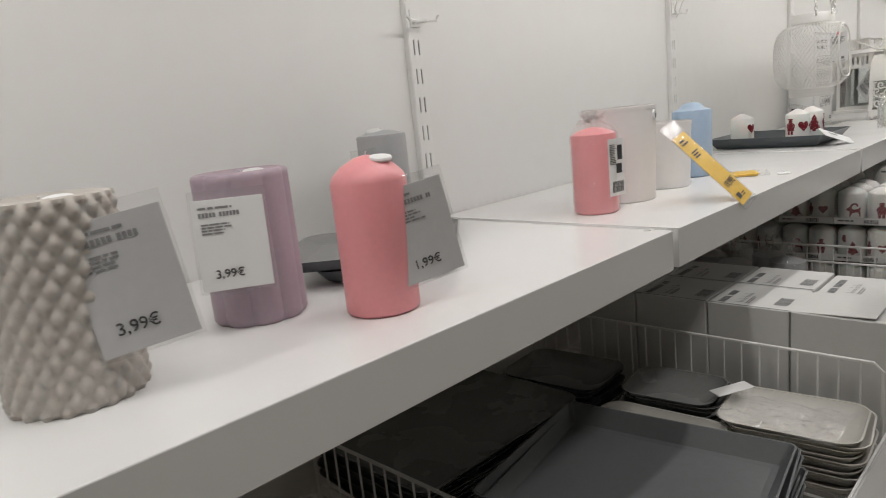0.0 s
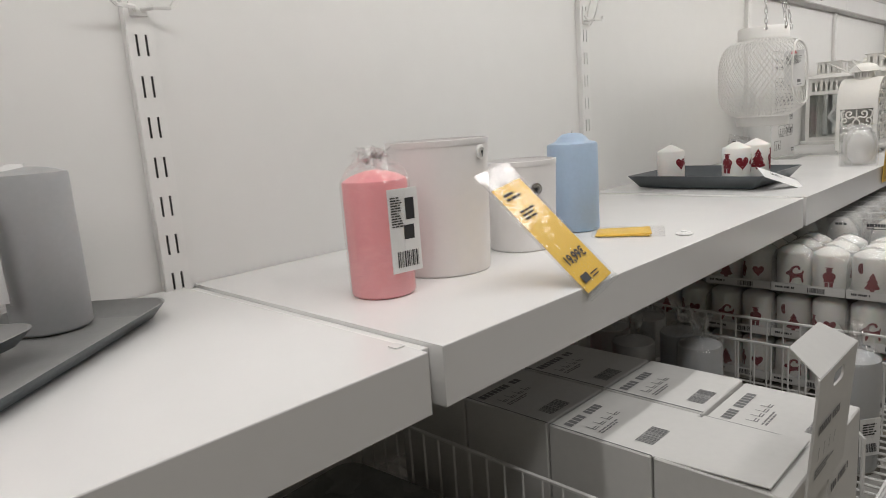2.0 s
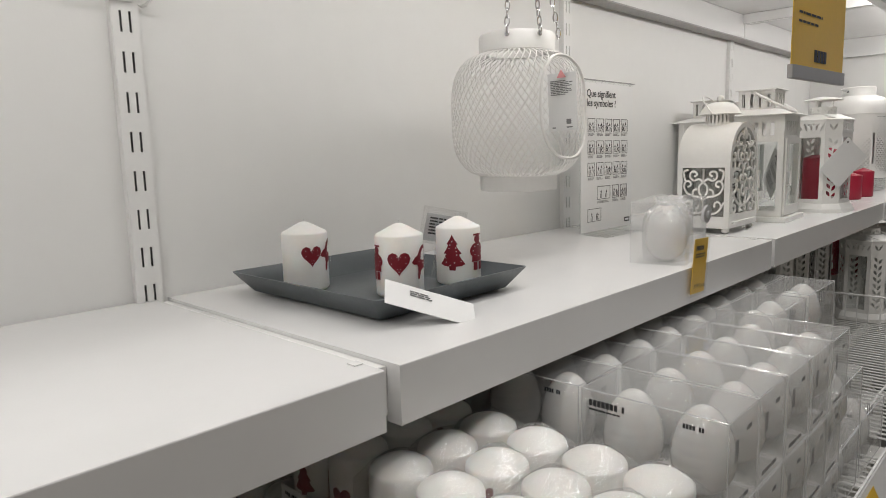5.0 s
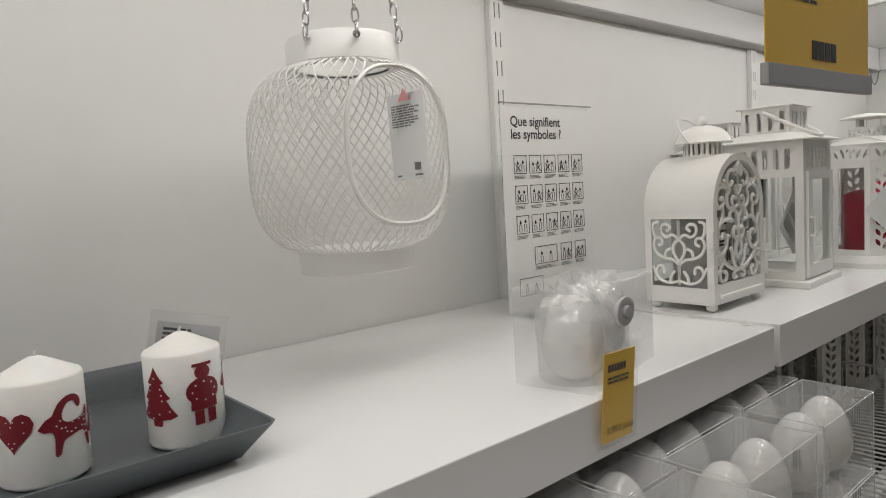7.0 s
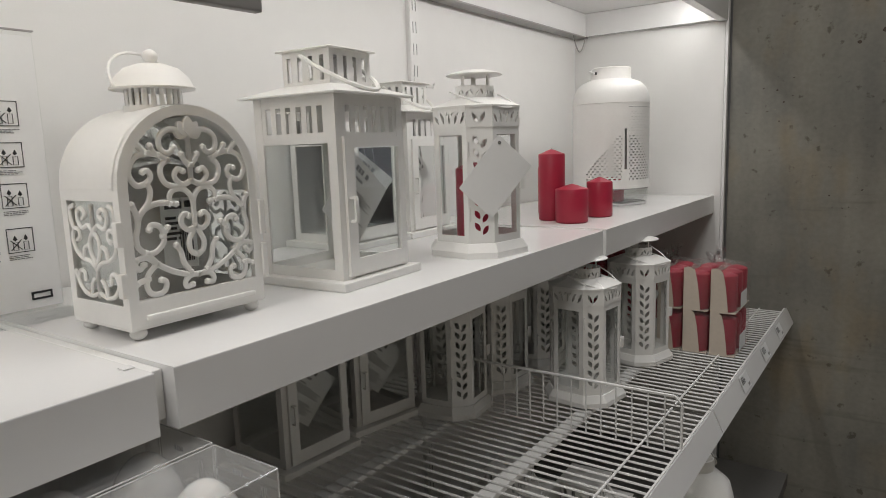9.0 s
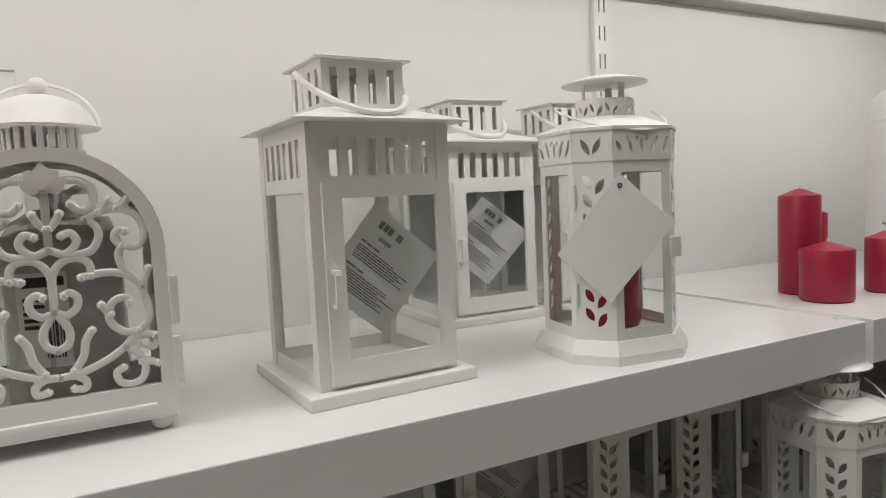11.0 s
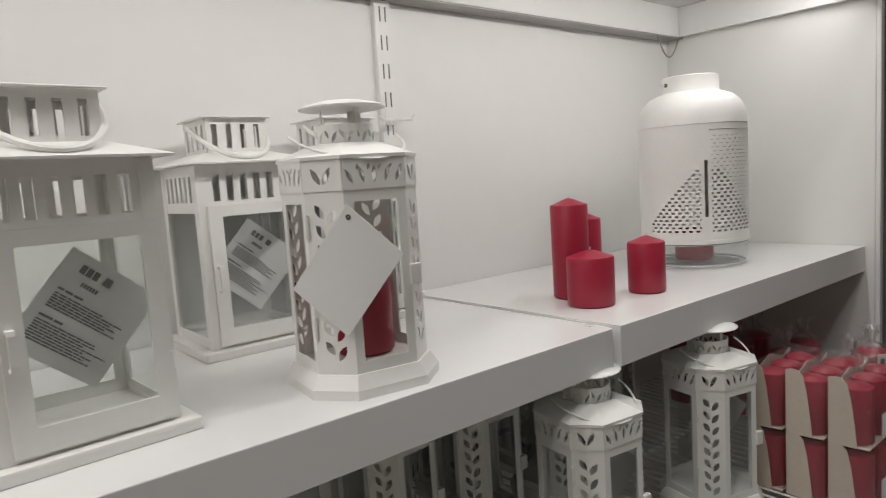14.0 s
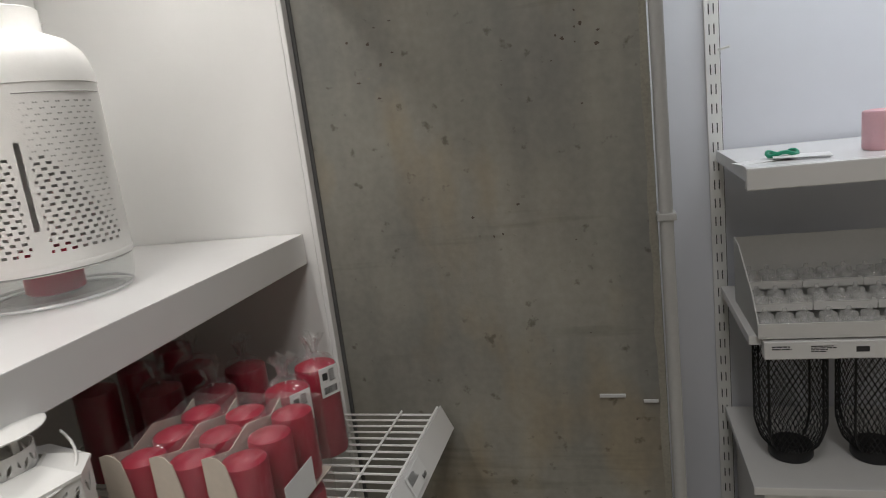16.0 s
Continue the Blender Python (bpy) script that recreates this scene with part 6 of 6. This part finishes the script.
for x, y, lv, turn in spots[1:]:
    pk = copy_thing(ep, pose(x + rnd.uniform(-0.002, 0.002), y + rnd.uniform(-0.0015, 0.0015), WZ + 0.0025 + lv * 0.1025, 0, 0, turn + rnd.uniform(-1, 1)))
    if y < 1.3:
        if fp is None:
            fp = part("print", bm_bars(text_lines(-0.07, 0.090, 0.05, 1, 0.007, 5) + text_lines(-0.07, 0.080, 0.04, 1, 0.002, 6) + text_lines(0.035, 0.090, 0.03, 1, 0.005, 7), lift=0.0424), INK, pk)
        else:
            same_mesh(fp, "print", pk, Matrix())

# ---- lanterns on the wire shelf ----
LOW = "white eight-sided leaf lantern on the wire shelf"
lo = leaf_lantern(pose(0.450, 3.280, WZB + 0.0022, 0, 0, -14), LOW, tag=False)
for x, y, a in ((0.440, 2.975, -8), (0.24, 3.13, 5), (0.235, 2.95, -4), (0.20, 3.31, 10), (0.10, 3.02, 3), (0.23, 2.78, 6), (0.10, 3.2, 0)):
    copy_thing(lo, pose(x, y, WZB + 0.0022, 0, 0, a))
for x, y, a in ((0.470, 3.288, 70), (0.460, 2.99, 60)):
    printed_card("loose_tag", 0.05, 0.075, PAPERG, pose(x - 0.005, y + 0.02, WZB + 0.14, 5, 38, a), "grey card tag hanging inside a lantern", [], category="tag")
for x, y, a in ((0.10, 2.655, -12), (0.10, 2.46, -4)):
    copy_thing(sq, pose(x, y, WZB + 0.0022, 0, 0, a))

# ---- crimson candle packs ----


def red_pack(m):
    """A beige carton trough with three pillar candles behind one another."""
    p = thing("crimson_candle_pack", m, "beige carton sleeve holding crimson pillar candles", "candle pack", "crimson candle packs")
    r, h = 0.0255, 0.103
    part("sleeve_front", bm_plate([(-0.0285, 0), (0.012, 0), (0.009, h * 0.3), (0.004, h * 0.7), (-0.002, h * 0.98), (-0.010, h + 0.006), (-0.020, h + 0.008), (-0.0285, h + 0.005)], [], 0.0012, to=lambda u, v, t: (u, -0.0285 - t, v)), BEIGE, p)
    part("sleeve_side", bm_plate([(-0.029, 0), (0.142, 0), (0.142, h * 0.95), (0.115, h * 0.85), (0.06, h * 1.0), (0.02, h * 0.88), (-0.029, h + 0.005)], [], 0.0012, to=lambda u, v, t: (-0.0285 - t, u, v)), BEIGE, p)
    part("sleeve_floor", bm_box(-0.028, -0.028, 0, 0.028, 0.142, 0.0012), BEIGE, p)
    first = None
    for k in range(3):
        mm = pose(0.001, 0.0 + k * 0.0565, 0.0016)
        if first is None:
            first = part("pillar_candle", bm_lathe(candle_profile(r, h - 0.006, 0.010), 30), WAXR, p, "", True, mm)
        else:
            same_mesh(first, "pillar_candle", p, mm)
    rn = random.Random(2)
    bm = bm_box(-0.028, -0.0275, 0.004, 0.0295, 0.143, h + 0.001, 0)
    bmesh.ops.subdivide_edges(bm, edges=bm.edges[:], cuts=5, use_grid_fill=True)
    for v in bm.verts:
        if v.co.z > h * 0.6:
            v.co += Vector((rn.uniform(-1, 1), rn.uniform(-1, 1), rn.uniform(-1, 1))) * 0.002
    part("film", bm, WRAP, p, "crinkled clear film")
    return p


rp = red_pack(pose(0.628, 3.405, WZB + 0.0022))
part("label", bm_box(0.0305, 0.02, 0.005, 0.0312, 0.09, 0.045), PAPER, rp, "small white printed label")
for i, x in enumerate((0.628, 0.563, 0.498)):
    for lv in range(2):
        if i or lv:
            copy_thing(rp, pose(x, 3.405, WZB + 0.0022 + lv * 0.108))
rnd = random.Random(14)
for k in range(9):
    x, y = 0.18 + 0.115 * (k % 4) + rnd.uniform(-0.01, 0.01), 3.68 + 0.10 * (k // 4) + rnd.uniform(-0.008, 0.008)
    if y > 3.89:
        y, x = 3.88, 0.60
    tall = 0.20 if x > 0.55 else 0.165
    c = candle((x, y, WZB + 0.0022), 0.034, tall, WAXR, "crimson pillar candle in clear film on the wire shelf", dome=0.012)
    wrap_film(c, 0.034, 0.002, tall, 0.03, 90 + k)
    if x > 0.50:
        printed_card("label", 0.036, 0.05, PAPER, pose(0.0365 * 0.87, -0.0365 * 0.5, 0.135, 0, 0, 60), "", text_lines(0.0, 0.02, 0.014, 6, 0.002, k) + [(-0.013, 0.004, -0.003, 0.016)] + bars_code(-0.013, -0.02, 0.026, 0.012, k), c)

# ---- base deck stock ----
for x, y in ((0.66, 0.95), (0.655, 3.05)):
    jar = thing("white_jar", pose(x, y, 0.3005) @ Matrix.Diagonal((0.78, 0.78, 0.95, 1)), "white bulbous jar with a dark mouth on the base deck", "jar", "jars")
    part("body", bm_lathe([(0, 0), (0.085, 0), (0.095, 0.02), (0.10, 0.12), (0.10, 0.33), (0.085, 0.38), (0.05, 0.405), (0.045, 0.41), (0.045, 0.435), (0.04, 0.435), (0.04, 0.41), (0, 0.40)], 44), LANT, jar, smooth=True)
    part("handle", bm_tube([(0.05 * math.cos(t), 0.0, 0.425 + 0.03 * math.sin(t)) for t in [math.pi * k / 12 for k in range(13)]], 0.002, 5), CHROME, jar, smooth=True)
for x, y in ((0.22, 2.3), (0.42, 2.32), (0.24, 2.52), (0.44, 2.55), (0.25, 2.75), (0.45, 2.78), (0.62, 2.45), (0.25, 2.98), (0.42, 3.02)):
    copy_thing(sq, pose(x, y, 0.3005, 0, 0, 3))
for k in range(7):
    c = thing("stock_carton", pose(0.34 if k < 4 else 0.48, -0.85 + 0.36 * k, 0.3005), "plain taupe stock carton on the base deck", "carton", "stock cartons")
    part("body", bm_box(-0.30, -0.16, 0, 0.30, 0.16, 0.30 - 0.03 * (k % 3), 0.003), STOCKB, c)
    part("tape", bm_box(-0.3004, -0.02, 0.2995 - 0.03 * (k % 3), 0.3004, 0.02, 0.3006 - 0.03 * (k % 3)), BEIGE, c)

# ---- neighbouring display ----
NY = 4.73
up2 = upright(0, 0.1, 1.95)
up2.matrix_basis = pose(1.295, NY - 0.002, 0, 0, 0, -90)
ns = thing("display_shelf", pose(0, 0, 0), "white shelf of the neighbouring display", "shelf", "display shelves")
NZ = 1.185
part("board", bm_box(1.295, 4.30, NZ - 0.03, 2.6, NY - 0.02, NZ, 0.002), SHELF, ns)
part("front_edge", bm_box(1.293, 4.282, NZ - 0.046, 2.6, 4.2995, NZ - 0.0003, 0.003), SHELF, ns)
ns2 = thing("lower_display_shelf", pose(0, 0, 0), "white lower shelf with a price rail", "shelf", "display shelves")
part("board", bm_box(1.295, 4.32, 0.79, 2.6, NY - 0.02, 0.812, 0.002), SHELF, ns2)
part("price_rail", bm_box(1.32, 4.288, 0.768, 2.6, 4.3195, 0.808, 0.002), SHELF, ns2)
printed_card("price_ticket", 0.20, 0.032, PAPER, pose(1.43, 4.2865, 0.787), "white price ticket on the neighbouring shelf rail", text_lines(-0.095, 0.012, 0.05, 2, 0.003, 4) + text_lines(-0.02, 0.012, 0.05, 4, 0.0022, 5) + [(0.065, -0.003, 0.09, 0.009)], category="price ticket")
c = candle((1.585, 4.42, NZ), 0.04, 0.082, WAXPP, "pale pink candle on the neighbouring shelf", flat=True)
cl = thing("green_clip", pose(1.385, 4.40, NZ), "green plastic clip and paper slips on the shelf", "clip")
part("clip", bm_tube([(0.03 * math.cos(t), 0.022 * math.sin(t), 0.012 + 0.004 * math.sin(3 * t)) for t in [math.pi * k / 9 for k in range(18)]], 0.0045, 8, closed=True), GREEN, cl, smooth=True)
part("slip", bm_box(-0.10, -0.03, 0.002, 0.02, 0.02, 0.0032, 0.0004), PAPER, cl, m=pose(0, 0, 0, 0, -2, 14))
part("slip", bm_box(-0.02, -0.05, 0.004, 0.09, 0.0, 0.0052, 0.0004), PAPER, cl, m=pose(0, 0, 0.004, 2, 1, -8))
bx = thing("tealight_tray_box", pose(1.44, 4.42, 0.8125), "open white display carton with tiers of clear glass cups", "tray box")
part("floor", bm_box(-0.13, -0.125, 0, 0.26, 0.16, 0.004, 0.001), CARD, bx)
part("front_lip", bm_box(-0.13, -0.125, 0.0042, 0.26, -0.122, 0.034, 0.001), CARD, bx)
part("back", bm_box(-0.1258, 0.157, 0.0042, 0.2558, 0.16, 0.165, 0.001), CARD, bx)
for x in (-0.13, 0.257):
    part("side", bm_plate([(-0.1215, 0.0042), (0.1565, 0.0042), (0.1565, 0.165), (0.10, 0.160), (-0.06, 0.085), (-0.1215, 0.034)], [], 0.003, to=lambda u, v, t: (x + t, u, v)), CARD, bx)
cup = None
for j in range(3):
    yj, zj = -0.118 + j * 0.089, 0.010 + 0.026 * j
    for i in range(3):
        xi = -0.124 + i * 0.127
        tr = part("cup_tray", bm_box(xi, yj, zj - 0.0055, xi + 0.1245, yj + 0.086, zj, 0.0006, seg=1), CARD, bx, "small white carton tray")
        part("lip", bm_box(xi, yj - 0.001, zj - 0.0055, xi + 0.1245, yj, zj + 0.013), CARD, tr)
        for k in range(6):
            mm = pose(xi + 0.022 + 0.0402 * (k % 3), yj + 0.023 + 0.041 * (k // 3), zj + 0.0005)
            if cup is None:
                cup = part("glass_cup", bm_lathe([(0, 0), (0.015, 0), (0.0185, 0.006), (0.0190, 0.018), (0.0175, 0.021), (0.010, 0.022), (0.0055, 0.025), (0.0050, 0.033), (0.0035, 0.035), (0, 0.035)], 18), CLOUDY, tr, "", True, mm)
            else:
                same_mesh(cup, "glass_cup", tr, mm)
for x in (1.405, 1.585):
    mb = thing("mesh_bin", pose(x, 4.45, 0.4548), "black wire mesh bin with rounded foot on the lower level", "bin", "mesh bins")
    RB, HB_ = 0.080, 0.325

    def bin_radius(t):
        return RB * (0.62 + 0.38 * min(1.0, t / 0.22) ** 0.45)

    bm = bmesh.new()
    n = 40
    for sgn in (1, -1):
        for i in range(n):
            bm_tube([(bin_radius(t) * math.cos(2 * math.pi * i / n + sgn * t * 2.0), bin_radius(t) * math.sin(2 * math.pi * i / n + sgn * t * 2.0), 0.03 + (HB_ - 0.03) * t) for t in [k / 14 for k in range(15)]], 0.0010, 3, bm)
    part("mesh", bm, BLACKW, mb)
    part("foot", bm_lathe([(0, 0), (0.046, 0), (0.050, 0.006), (0.050, 0.030), (0.047, 0.034), (0, 0.034)], 36), BLACKW, mb, "solid black foot", True)
    part("rim", bm_lathe([(RB - 0.001, HB_ - 0.004), (RB + 0.002, HB_), (RB, HB_ + 0.004), (RB - 0.003, HB_)], 40, closed_top=False, closed_bottom=False), BLACKW, mb, smooth=True)
    for k in range(4):
        a = radians(45 + 90 * k)
        part("rib", bm_tube([((bin_radius(t) + 0.001) * math.cos(a), (bin_radius(t) + 0.001) * math.sin(a), 0.03 + (HB_ - 0.03) * t) for t in [q / 14 for q in range(15)]], 0.0028, 6), BLACKW, mb, smooth=True)
nd = thing("lower_deck", pose(0, 0, 0), "white wire lower deck of the neighbouring display", "shelf")
part("deck", bm_box(1.295, 4.30, 0.435, 2.6, NY - 0.02, 0.4545, 0.002), SHELF, nd)
part("leg", bm_box(1.32, 4.32, 0.0, 2.58, NY - 0.03, 0.4345), SHELF, nd)
ht = thing("hanging_hook", pose(1.31, NY - 0.02, 1.44), "small clear hook on the upright", "hook", "shelf hooks")
part("peg", bm_tube([(0, 0, 0), (0.0, -0.03, 0.0), (0.02, -0.035, 0.004)], 0.003), STEEL, ht)
